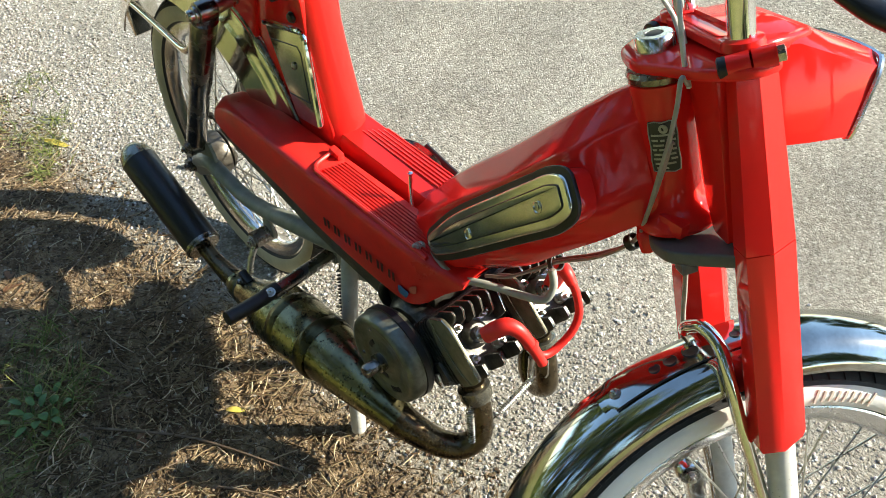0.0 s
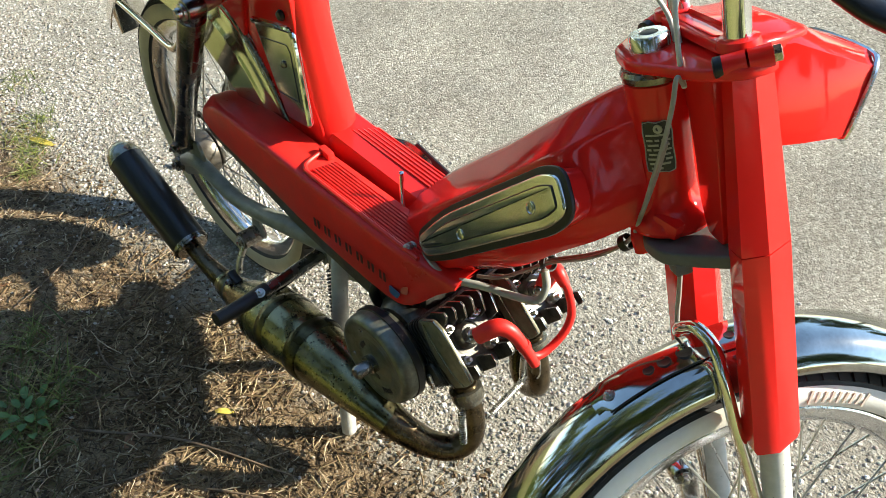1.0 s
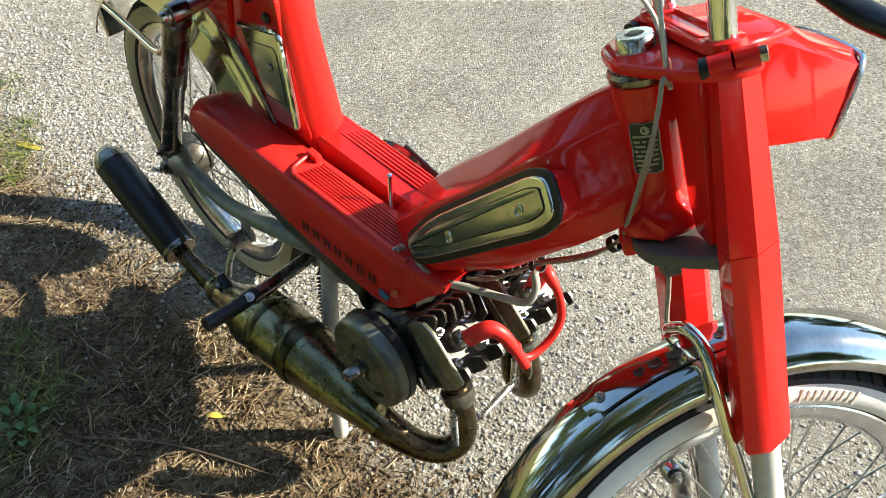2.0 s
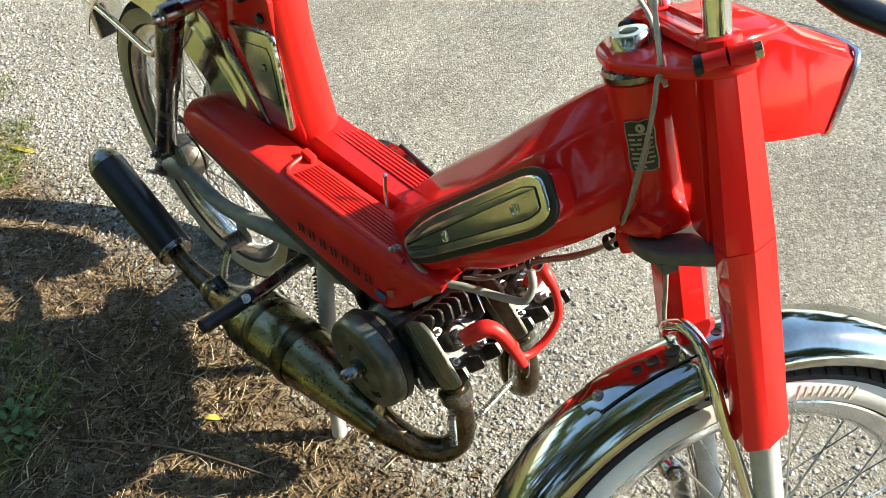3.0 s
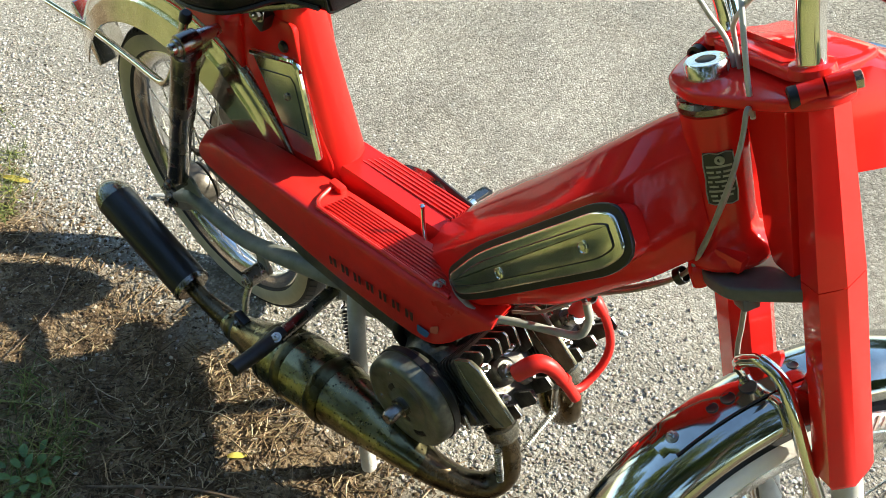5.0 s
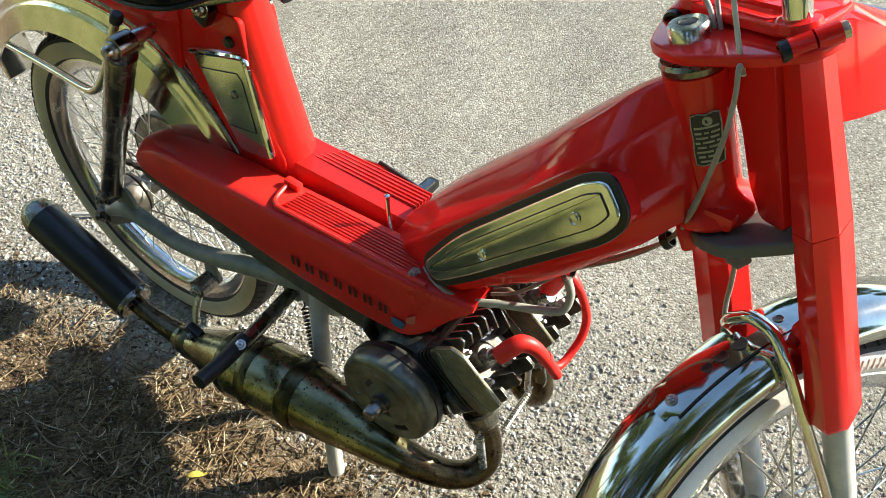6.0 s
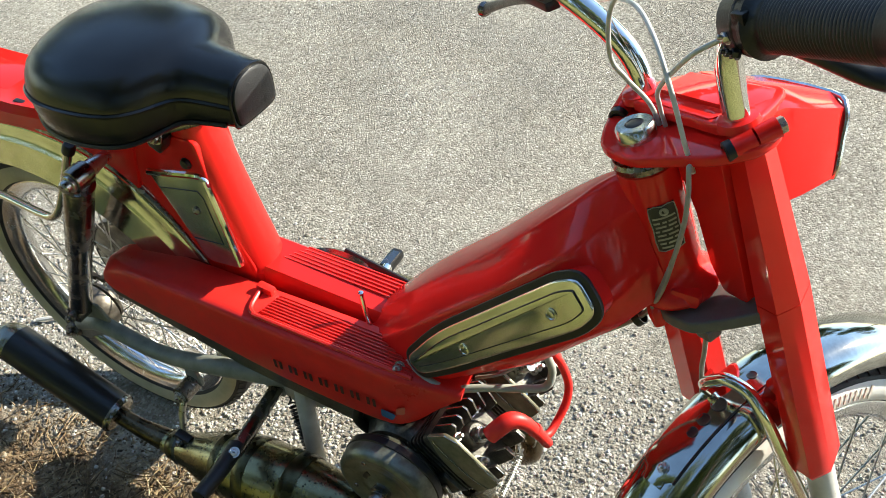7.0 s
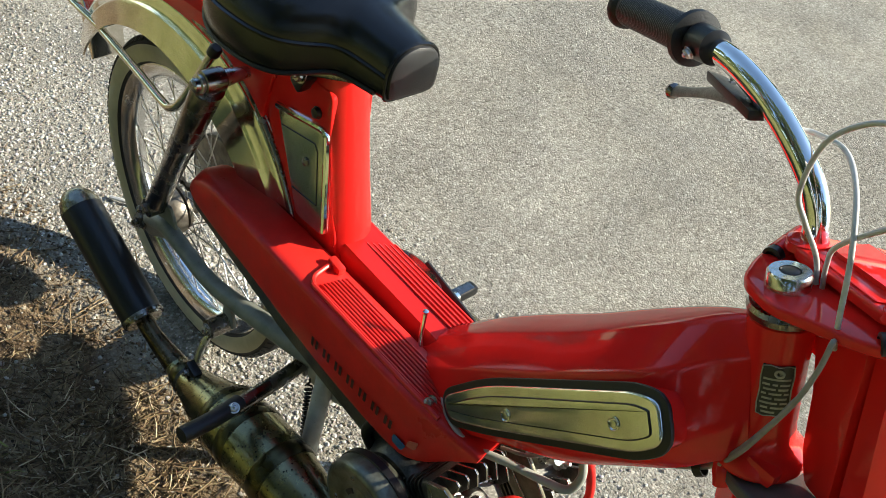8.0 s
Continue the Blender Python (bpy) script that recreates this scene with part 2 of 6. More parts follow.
def wheel(name, m, sidewall, label, seed):
    """A spoked wheel; its axle lies along local y."""
    half = [(0.203, 0.0), (0.206, 0.009), (0.213, 0.0155), (0.222, 0.018), (0.229, 0.0205), (0.2315, 0.0195), (0.2315, 0.0165), (0.222, 0.013), (0.2165, 0.006)]
    profile = [(r, -y) for r, y in half[::-1]] + half[1:]
    rim = part(name, lathe([(r, y) for r, y in profile], (0, 0, 0), (0, 1, 0), 96, closed=True), ALLOY, moped, label, m)
    half = [(0.2755, 0.0), (0.275, 0.008), (0.2725, 0.0165), (0.267, 0.0235), (0.259, 0.0275), (0.249, 0.0285), (0.239, 0.0262), (0.2325, 0.0215), (0.229, 0.016), (0.226, 0.01)]
    profile = [(r, -y) for r, y in half[::-1]] + half[1:]
    tyre = part("tyre", lathe(profile, (0, 0, 0), (0, 1, 0), 96, closed=True), TYRE, rim)
    bm = bmesh.new()
    for k in range(90):
        a = 2 * math.pi * k / 90
        for s in (-1, 1):
            t = Matrix.Rotation(a + s * 0.017, 4, "Y") @ Matrix.Translation((0.2698, s * 0.0195, 0)) @ Matrix.Rotation(s * radians(38), 4, "Z")
            c = bmesh.ops.create_cube(bm, size=1)["verts"]
            bmesh.ops.scale(bm, vec=(0.004, 0.0125, 0.0135), verts=c)
            bmesh.ops.transform(bm, matrix=t, verts=c)
    tagged(part("tread", bm, TYRE, rim), "small black tread blocks", kind="stuff")
    for s in (-1, 1):
        band = [(0.2345, s * 0.0238), (0.2395, s * 0.0273), (0.249, s * 0.0295), (0.257, s * 0.0289), (0.2618, s * 0.0268), (0.261, s * 0.0258), (0.249, s * 0.0279), (0.2395, s * 0.0258)]
        part("whitewall", lathe(band, (0, 0, 0), (0, 1, 0), 96, closed=True), sidewall, rim)
    part("hub", lathe([(0.008, -0.052), (0.013, -0.05), (0.013, -0.04), (0.036, -0.036), (0.036, -0.031), (0.02, -0.026), (0.018, 0), (0.02, 0.026), (0.036, 0.031), (0.036, 0.036), (0.013, 0.04), (0.013, 0.05), (0.008, 0.052)], (0, 0, 0), (0, 1, 0), 32), RUST, rim)
    for s in (-1, 1):
        for lead in (-1, 1):
            a = lead * radians(62)
            me = mesh_of(tube([(0.0335 * math.cos(a), s * 0.033, 0.0335 * math.sin(a)), (0.206, s * 0.004, 0)], 0.0013, 6, 1), "spoke", ZINC)
            for k in range(9):
                ob = new("spoke", me)
                ob.parent = rim
                ob.matrix_basis = Matrix.Rotation(2 * math.pi * (k + (0.25 if s > 0 else 0) + (0.5 if lead > 0 else 0)) / 9, 4, "Y")
    return rim


REAR_AXLE = Vector((0, 0, 0.28))
rear_wheel = wheel("rear_wheel", Matrix.Translation(REAR_AXLE) @ Matrix.Rotation(0.13, 4, "Y"), CREAM, "spoked alloy wheel with a cream sidewall tyre", 1)
AXLE_F = Vector((0.026, -0.008, -0.634))
front_wheel = wheel("front_wheel", STEER @ Matrix.Translation(AXLE_F) @ Matrix.Rotation(0.21, 4, "Y"), WHITE, "spoked alloy wheel with a bright white sidewall tyre", 2)
# raised maker's mark on the front sidewall, as plain bars
for k in range(9):
    bm = bmesh.new()
    a = radians(58 + 1.9 * k)
    t = Matrix.Rotation(-a, 4, "Y") @ Matrix.Translation((0.2495, -0.0296, 0)) @ Matrix.Rotation(radians(6), 4, "Y")
    c = bmesh.ops.create_cube(bm, size=1)["verts"]
    bmesh.ops.scale(bm, vec=(0.013 if k not in (0, 8) else 0.017, 0.0012, 0.0028), verts=c)
    bmesh.ops.transform(bm, matrix=t, verts=c)
    part("raised_mark", bm, EMBOSS, front_wheel, m=Matrix.Rotation(-0.21, 4, "Y"))


def mudguard(name, m, a0, a1, crown, half, drop, label, mat):
    """A rolled mudguard round local y, from angle a0 to a1."""
    sec = [(-half, -drop), (-half - 0.001, -drop * 0.86), (-half * 0.985, -drop * 0.70), (-half * 0.90, -drop * 0.44), (-half * 0.76, -drop * 0.22), (-half * 0.56, -drop * 0.085), (-half * 0.30, -drop * 0.02), (0, 0)]
    sec = sec + [(-y, d) for y, d in sec[-2::-1]]
    inner = [(y * 0.97, d - 0.0016) for y, d in sec]
    inner[0] = (-half + 0.004, -drop - 0.002)
    inner[-1] = (half - 0.004, -drop - 0.002)
    ring = sec + inner[::-1]
    rings = []
    k = 56
    for i in range(k + 1):
        a = radians(a0 + (a1 - a0) * i / k)
        rings.append([(math.cos(a) * (crown + d), y, math.sin(a) * (crown + d)) for y, d in ring])
    return part(name, loft(rings), mat, moped, label, m, 50)


def rear_crown(a):
    """The radius of the rear mudguard's crown at an angle in degrees."""
    return float(np.interp(a, [8, 20, 34, 48, 60, 75, 90, 110, 152], [0.345, 0.356, 0.370, 0.387, 0.394, 0.386, 0.374, 0.362, 0.352]))


rings = []
for i in range(61):
    a = 8 + 144 * i / 60
    c = rear_crown(a)
    deep = c - 0.298
    half = [(0.0, 0.0), (0.020, -0.001), (0.036, -0.004), (0.0445, -0.009), (0.0475, -0.016), (0.0485, -0.024), (0.0515, -deep * 0.44), (0.0540, -deep * 0.47), (0.0545, -deep * 0.50), (0.0585, -deep * 0.75), (0.0630, -deep)]
    outer = [(-y, d) for y, d in half[:0:-1]] + half
    inner = [(y * 0.965, d - 0.0016) for y, d in outer]
    rings.append([(math.cos(radians(a)) * (c + d), y, math.sin(radians(a)) * (c + d)) for y, d in outer + inner[::-1]])
rear_guard = part("rear_mudguard", loft(rings), CHROME_WORN, moped, "chromed rolled-steel rear mudguard with a deep flank", Matrix.Translation(REAR_AXLE), 50)
front_guard = mudguard("front_mudguard", STEER @ Matrix.Translation(AXLE_F), -2, 200, 0.325, 0.042, 0.037, "polished chrome front mudguard with a slotted brace", GUARD)
# dark edge bead down the front of the rear mudguard
pts = [(math.cos(radians(a)) * (rear_crown(a) - 0.004), -0.0425, math.sin(radians(a)) * (rear_crown(a) - 0.004)) for a in range(22, 84, 5)]
part("edge_bead", tube(pts, 0.0055, 10, 3), STEEL, rear_guard, "dark rolled edge bead")

# brace plate on the front mudguard with its holes, and the tube loop
brace = []
for i in range(25):
    a = radians(84 + 32 * i / 24)
    w = 0.022 if i < 23 else 0.014
    brace.append([(math.cos(a) * (0.3275 + d), y, math.sin(a) * (0.3275 + d)) for y, d in ((-w, -0.0025), (-w * 0.5, 0.001), (0, 0.002), (w * 0.5, 0.001), (w, -0.0025), (w, -0.005), (0, -0.0015), (-w, -0.005))])
plate_ob = part("brace_plate", loft(brace), GUARD, front_guard, "chrome brace plate with drilled holes")
# the holes are black discs on the plate, coloured for the shade inside
for a, r in ((97.8, 0.0078), (101.6, 0.0066), (104.6, 0.0055), (89.5, 0.005)):
    c = Vector((math.cos(radians(a)), 0, math.sin(radians(a))))
    part("hole_shade_disc", lathe([(r * 1.1, -0.002), (r * 1.1, 0.0011), (r * 1.03, 0.0014), (r * 0.95, 0.0011), (r * 0.3, 0.0011)], c * 0.3282 + Vector((0, -0.006, 0)), c, 24), BLACK, plate_ob)
groove = [(math.cos(radians(a)) * 0.3243, -0.0226, math.sin(radians(a)) * 0.3248) for a in range(96, 116, 3)]
part("brace_groove", tube(groove, 0.0011, 6, 2), BLACK, plate_ob)
c = Vector((math.cos(radians(112.6)), 0, math.sin(radians(112.6))))
part("rivet", bolt(c * 0.329 + Vector((0, -0.006, 0)), c, 0.005, 0.004), ZINC, plate_ob)
for s in (-1, 1):
    pts = [(-0.012, s * 0.008, -0.284), (-0.006, s * 0.022, -0.279), (0.0, s * 0.040, -0.290), (0.001, s * 0.054, -0.319), (0.004, s * 0.064, -0.376), (0.012, s * 0.070, -0.444), (0.022, s * 0.076, -0.54), (0.026, s * 0.078, -0.63)]
    if s < 0:
        pts[0] = (-0.010, -0.009, -0.284)
        pts = [(-0.012, 0.010, -0.300), (-0.013, 0.002, -0.291)] + pts
    else:
        pts[:5] = [(0.022, 0.050, -0.336), (0.022, 0.062, -0.376)]
    part("mudguard_stay", tube(pts, 0.0068, 12, 6), CHROME, moped, "bent chrome tube stay", STEER)

# ---- fork ----
top = [(-0.029, 0.022), (-0.025, 0.046), (0.0, 0.070), (0.03, 0.088), (0.062, 0.086), (0.062, 0.035), (0.045, 0.02), (0.045, -0.02), (0.062, -0.035), (0.062, -0.086), (0.03, -0.088), (0.004, -0.064), (-0.018, -0.02), (-0.029, 0.0)]
outline = rounded(top, 0.014, 4)
top_yoke = part("top_yoke", prism([(x, y, -0.021) for x, y in outline], (0, 0, 1), 0.0105, 0.0035, 3), RED, moped, "red pressed-steel top fork yoke", STEER)
for s in (-1, 1):
    # split clamp with its pinch bolt
    part("clamp", tube([(0.020, s * 0.069, -0.0105), (0.036, s * 0.0765, -0.0085)], 0.0092, 14, 1), RED, top_yoke)
    part("clamp", tube([(0.0375, s * 0.077, -0.0082), (0.054, s * 0.0845, -0.0062)], 0.0092, 14, 1), RED, top_yoke)
    part("pinch_bolt", lathe([(0.0088, 0), (0.0088, 0.007), (0.0062, 0.008), (0.0045, 0.005)], (0.0205, s * 0.0692, -0.0105), (-0.89, -s * 0.42, -0.1), 12), BLACK, top_yoke)
    part("pinch_nut", lathe([(0.0072, 0), (0.0072, 0.006), (0.004, 0.007)], (0.0538, s * 0.0844, -0.0062), (0.89, s * 0.42, 0.1), 6), ZINC, top_yoke)
    # leg: eight-sided painted shroud, in two lengths, and the slider below
    def ring8(z, w, f0, yl):
        p = [(-0.25, -1.0), (1, -0.42), (1, 0.45), (0.5, 1), (-0.6, 1), (-1.25, 0.4), (-1.27, -0.70), (-0.76, -0.86)]
        return [(f0 + w * x, s * (yl - w * y), z) for x, y in p]
    leg = part("fork_leg", bevel(loft([ring8(-0.014, 0.0165, 0.0455, 0.062), ring8(-0.09, 0.0188, 0.0436, 0.066), ring8(-0.1755, 0.0215, 0.0415, 0.070)]), 0.0014), RED, moped, "red faceted fork leg", STEER)
    low = part("lower_shroud", bevel(loft([ring8(-0.1765, 0.0215, 0.0415, 0.070), ring8(-0.386, 0.0222, 0.0365, 0.0745), ring8(-0.394, 0.0195, 0.0365, 0.0745)]), 0.0014), RED, leg)
    part("slider", lathe([(0.0145, -0.66), (0.0145, -0.39)], (0.036, s * 0.0745, 0), (0, 0, 1), 24), WHITE_PAINT, leg, "worn pale slider tube")
    part("axle_lug", block((0.036, 0.016, 0.05), (0.034, s * 0.0745, -0.636), 0.006), WHITE_PAINT, leg)
part("front_axle", lathe([(0.006, -0.094), (0.011, -0.093), (0.011, -0.084), (0.006, -0.083), (0.006, 0.083), (0.011, 0.084), (0.011, 0.093), (0.006, 0.094)], (0.026, -0.008, -0.634), (0, 1, 0), 12), ZINC, moped, m=STEER)
# inner shroud between the legs and the lower yoke
part("fork_shroud", prism([(0.016, y, z) for y, z in rounded([(-0.056, -0.022), (0.002, -0.022), (-0.003, -0.06), (-0.009, -0.094), (-0.0105, -0.15), (-0.020, -0.180), (-0.050, -0.182)], 0.006, 3)], (1, 0, 0), 0.014, 0.003), RED, moped, "red inner fork cover", STEER)
yoke = rounded([(-0.036, 0.006), (-0.024, 0.045), (0.02, 0.072), (0.052, 0.072), (0.05, 0.0), (0.048, -0.070), (0.020, -0.068), (-0.008, -0.046), (-0.032, -0.024)], 0.010, 4)
low_yoke = part("lower_yoke", prism([(x, y, -0.198) for x, y in yoke], (0, 0, 1), 0.014, 0.003, 3), GREY_CAST, moped, "grey cast lower fork yoke", STEER)
part("cable_stop", block((0.016, 0.018, 0.012), (-0.016, -0.026, -0.202), 0.002), GREY_CAST, low_yoke)
part("bridge_plate", prism([(0.03, y, z) for y, z in rounded([(-0.058, -0.235), (-0.05, -0.28), (-0.03, -0.306), (-0.03, -0.318), (-0.058, -0.318)], 0.008, 3)], (1, 0, 0), 0.006, 0.001), RED, low_yoke)
# brake: arm, cable and drum plate on the front hub
part("brake_plate", lathe([(0.012, -0.062), (0.05, -0.06), (0.056, -0.052), (0.056, -0.044), (0.01, -0.042)], (0.026, -0.008, -0.634), (0, 1, 0), 36), ALLOY, front_wheel, "cast alloy brake plate", (STEER @ Matrix.Translation(AXLE_F) @ Matrix.Rotation(0.21, 4, "Y")).inverted() @ STEER)
lug = part("brake_anchor", block((0.022, 0.018, 0.07), (-0.012, 0.045, -0.55), 0.004), ALLOY, moped, "cast brake anchor with a clamp bolt", STEER)
part("anchor_clamp", lathe([(0.012, -0.012), (0.014, -0.006), (0.014, 0.006), (0.012, 0.012)], (-0.02, 0.045, -0.515), (0, 1, 0), 16), ALLOY, lug)
part("anchor_bolt", bolt((-0.02, 0.03, -0.515), (0, -1, 0), 0.006, 0.006), ZINC, lug)
part("front_brake_cable", tube([(-0.015, -0.026, -0.195), (-0.013, -0.006, -0.245), (-0.012, 0.010, -0.285), (-0.012, 0.03, -0.37), (-0.016, 0.045, -0.50)], 0.0026, 8, 5), CABLE, moped, "thin grey brake cable", STEER)

# stem nut
part("stem_nut", lathe([(0.0195, -0.004), (0.0195, 0.002), (0.0176, 0.0026), (0.0176, 0.0175), (0.0160, 0.0196), (0.0085, 0.0196), (0.008, 0.018), (0.0075, 0.004), (0.002, 0.004)], STEM - UP * 0.017, UP, 32), ALLOY, moped, "round chromed steering stem nut")
# black disc over the bright bore, painting in the hole's shade
part("nut_hole_shade", lathe([(0.0074, 0.0), (0.0074, 0.0022), (0.0068, 0.0026), (0.001, 0.0026)], STEM, UP, 24), BLACK, moped)
part("headset_cup", lathe([(0.024, -0.038), (0.0275, -0.036), (0.029, -0.03), (0.027, -0.026), (0.022, -0.026)], STEM, UP, 32), STEEL, moped, "dark headset bearing cup")

# ---- handlebars ----
for s in (-1, 1):
    pts = [(0.044, 0.057, -0.02), (0.045, 0.058, 0.018), (0.042, 0.067, 0.048), (0.0345, 0.092, 0.080), (0.027, 0.125, 0.106), (0.0205, 0.160, 0.123), (0.016, 0.190, 0.1295), (0.012, 0.224, 0.1315), (0.010, 0.355, 0.130)]
    if s < 0:
        pts = [(0.040, -0.058, -0.02), (0.040, -0.059, 0.03), (0.0408, -0.063, 0.062), (0.043, -0.074, 0.081), (0.045, -0.092, 0.089), (0.043, -0.126, 0.094), (0.028, -0.232, 0.110)]
    bar = part("handlebar", tube(pts, 0.0112, 16, 8), CHROME, moped, "curved chrome handlebar half", STEER)
    a, b = Vector(pts[-2]), Vector(pts[-1])
    way = (b - a).normalized()
    g0 = a - way * (0.010 if s > 0 else 0.032)
    length = (b - g0).length + 0.004
    prof = [(0.0118, 0.0), (0.025, 0.003), (0.026, 0.008), (0.0185, 0.012), (0.0172, 0.016)]
    for k in range(34):
        h = 0.02 + (length - 0.036) * k / 34
        prof += [(0.0169, h), (0.0174, h + 0.0012), (0.0174, h + 0.0022)]
    prof += [(0.017, length - 0.012), (0.021, length - 0.008), (0.0215, length - 0.002), (0.019, length), (0.006, length + 0.001)]
    if s < 0:
        prof = [(prof[0][0], 0.0)] + [(r * (1.08 if r > 0.019 else 1.28), h) for r, h in prof[1:]]
    part("grip", lathe(prof, g0, way, 28), BLACK_MATT, bar, "black ribbed rubber grip")
    perch_at = g0 - way * 0.014
    perch = part("lever_perch", lathe([(0.0115, -0.016), (0.0155, -0.015), (0.0165, 0.0), (0.0165, 0.012), (0.0115, 0.013)], perch_at, way, 24), BLACK, bar, "black lever clamp")
    part("perch_screw", bolt(perch_at + Vector((-0.016, 0, -0.006)), (-0.8, 0, -0.4), 0.005, 0.004), ZINC, perch)
    if s > 0:
        lp = [Vector(v) for v in ((0.029, 0.150, 0.093), (0.038, 0.195, 0.084), (0.049, 0.250, 0.068), (0.057, 0.297, 0.053), (0.062, 0.338, 0.041))]
        lever = part("brake_lever", tube(lp, [0.009, 0.0085, 0.0065, 0.006, 0.0075], 12, 6, flat=0.6), CAST, perch, "dark alloy brake lever with a ball end")
        part("ball_end", lathe([(0.002, -0.009), (0.0065, -0.0065), (0.009, 0), (0.0065, 0.0065), (0.002, 0.009)], lp[-1], (0, 1, 0), 16), STEEL, lever)
        part("lever_bracket", prism([(0.010, 0.120, 0.088), (0.030, 0.118, 0.086), (0.042, 0.170, 0.086), (0.036, 0.202, 0.090), (0.014, 0.198, 0.100)], (0, 0, 1), 0.010, 0.003), BLACK, perch)
        for v in ((0.022, 0.136, 0.098), (0.030, 0.180, 0.099)):
            part("bracket_screw", bolt(v, (0, 0, 1), 0.0048, 0.004), ZINC, perch)
    else:
        sw = part("switch_housing", lathe([(0.014, -0.03), (0.024, -0.028), (0.026, -0.012), (0.026, 0.004), (0.02, 0.008)], g0 + way * 0.004, way, 20), BLACK, bar, "black switch housing with an orange button")
        part("housing_seam", lathe([(0.0262, -0.011), (0.0266, -0.010), (0.0266, -0.008), (0.0262, -0.007)], g0 + way * 0.004, way, 20, closed=True), BLACK_MATT, sw)
        for v in ((-0.021, 0.012, -0.004), (-0.023, 0.004, -0.014), (-0.012, 0.022, -0.022)):
            part("housing_screw", bolt(g0 + Vector(v), (-0.8, 0.3, 0.4), 0.0042, 0.006), ZINC if v[1] == 0.012 else BLACK, sw)
        part("switch_slider", block((0.008, 0.012, 0.010), g0 + Vector((-0.022, -0.004, 0.014)), 0.002), BLACK_MATT, sw)
        part("switch_button", block((0.010, 0.012, 0.006), g0 + Vector((0.0, 0.012, 0.027)), 0.002), ORANGE, sw)
        lp = [Vector(v) for v in ((0.050, -0.085, 0.078), (0.078, -0.105, 0.052), (0.104, -0.132, 0.022), (0.114, -0.165, 0.012))]
        part("throttle_lever", tube(lp, [0.009, 0.0105, 0.0115, 0.011], 14, 6, flat=0.7), BLACK, perch, "glossy black brake lever")
# cables over the yoke
cables = [
    ([(0.022, 0.017, -0.02), (0.018, 0.018, 0.012), (0.004, 0.021, 0.044), (-0.003, 0.024, 0.069), (0.0, 0.009, 0.112), (0.008, -0.020, 0.135), (0.016, -0.048, 0.140), (0.024, -0.064, 0.134), (0.034, -0.080, 0.120), (0.041, -0.088, 0.100)], 0.0022, "pale cable arching to the switch grip"),
    ([(0.0, -0.040, -0.03), (-0.002, -0.041, 0.0), (0.003, -0.034, 0.045), (0.022, -0.004, 0.078), (0.048, 0.045, 0.086), (0.060, 0.095, 0.080), (0.050, 0.105, 0.082), (0.036, 0.112, 0.088), (0.022, 0.13, 0.094)], 0.0022, "pale brake cable arching to the lever"),
    ([(0.023, 0.011, -0.02), (0.019, 0.007, 0.012), (0.011, -0.010, 0.038), (0.012, -0.051, 0.071), (0.022, -0.070, 0.081), (0.034, -0.09, 0.088)], 0.0021, "pale short control cable"),
]
for pts, r, label in cables:
    part("control_cable", tube(pts, r, 10, 8), CABLE_WHITE, moped, label, STEER)

# ---- headlamp ----
def lamp_ring(f, wl, wr, lo, hi, chin, drop=0.02):
    mid = (lo + hi) * 0.5
    return [(f, -wr, lo + chin), (f, -wr, mid), (f, -wr + 0.004, hi - drop), (f, -wr * 0.62, hi), (f, wl * 0.62, hi), (f, wl - 0.004, hi - drop), (f, wl, mid), (f, wl, lo + chin), (f, wl * 0.6, lo), (f, -wr * 0.6, lo)]


rings = [lamp_ring(0.046, 0.062, 0.062, -0.092, 0.007, 0.001, 0.014), lamp_ring(0.085, 0.067, 0.067, -0.098, 0.002, 0.001, 0.014), lamp_ring(0.118, 0.067, 0.067, -0.103, -0.018, 0.001, 0.014)]
front = lamp_ring(0.15, 0.062, 0.063, -0.106, -0.046, 0.002, 0.007)
front = [(0.126 + (z + 0.10) * 0.60 + 0.012 * (1 - abs(y) / 0.063), y, z) for x, y, z in front]
lamp = part("headlamp_shell", bevel(loft(rings + [front]), 0.004, 3, 18), RED, moped, "red wedge-shaped headlamp shell", STEER, 38)
rimpts = [(x + 0.0005, y * 1.01, z - 0.001) for x, y, z in front]
part("headlamp_rim", tube(rimpts, 0.0028, 8, 3, closed=True), ALLOY, lamp, "chrome headlamp rim")
part("headlamp_lens", prism([(x + 0.0015, y * 0.94, -0.07 + (z + 0.07) * 0.94) for x, y, z in front], (1, 0, -0.55), 0.004, 0.001), LENS, lamp, "ribbed glass headlamp lens")
deck = rounded([(0.024, -0.056), (0.05, -0.072), (0.088, -0.058), (0.108, -0.045), (0.108, 0.045), (0.088, 0.058), (0.05, 0.072), (0.024, 0.056)], 0.009, 4)
deck_ob = part("headlamp_deck", prism([(x, y, 0.004 - max(0, x - 0.03) * 0.16) for x, y in deck], (0, 0, -1), 0.011, 0.003, 3), RED, lamp, "red ridged top cover")
pad = rounded([(0.026, -0.040), (0.050, -0.046), (0.086, -0.026), (0.088, 0.026), (0.056, 0.044), (0.028, 0.040)], 0.004, 3)
part("deck_panel", prism([(x + 0.002, y, 0.0035 - max(0, x - 0.03) * 0.16) for x, y in pad], (0, 0, 1), 0.0016, 0.0008), RED, deck_ob)
# black block on the deck, standing for the shadow in its slot
part("deck_slot_shade", block((0.012, 0.014, 0.002), (0.092, -0.020, -0.0055), 0.0005, Matrix.Rotation(radians(9), 4, "Y")), BLACK, deck_ob)
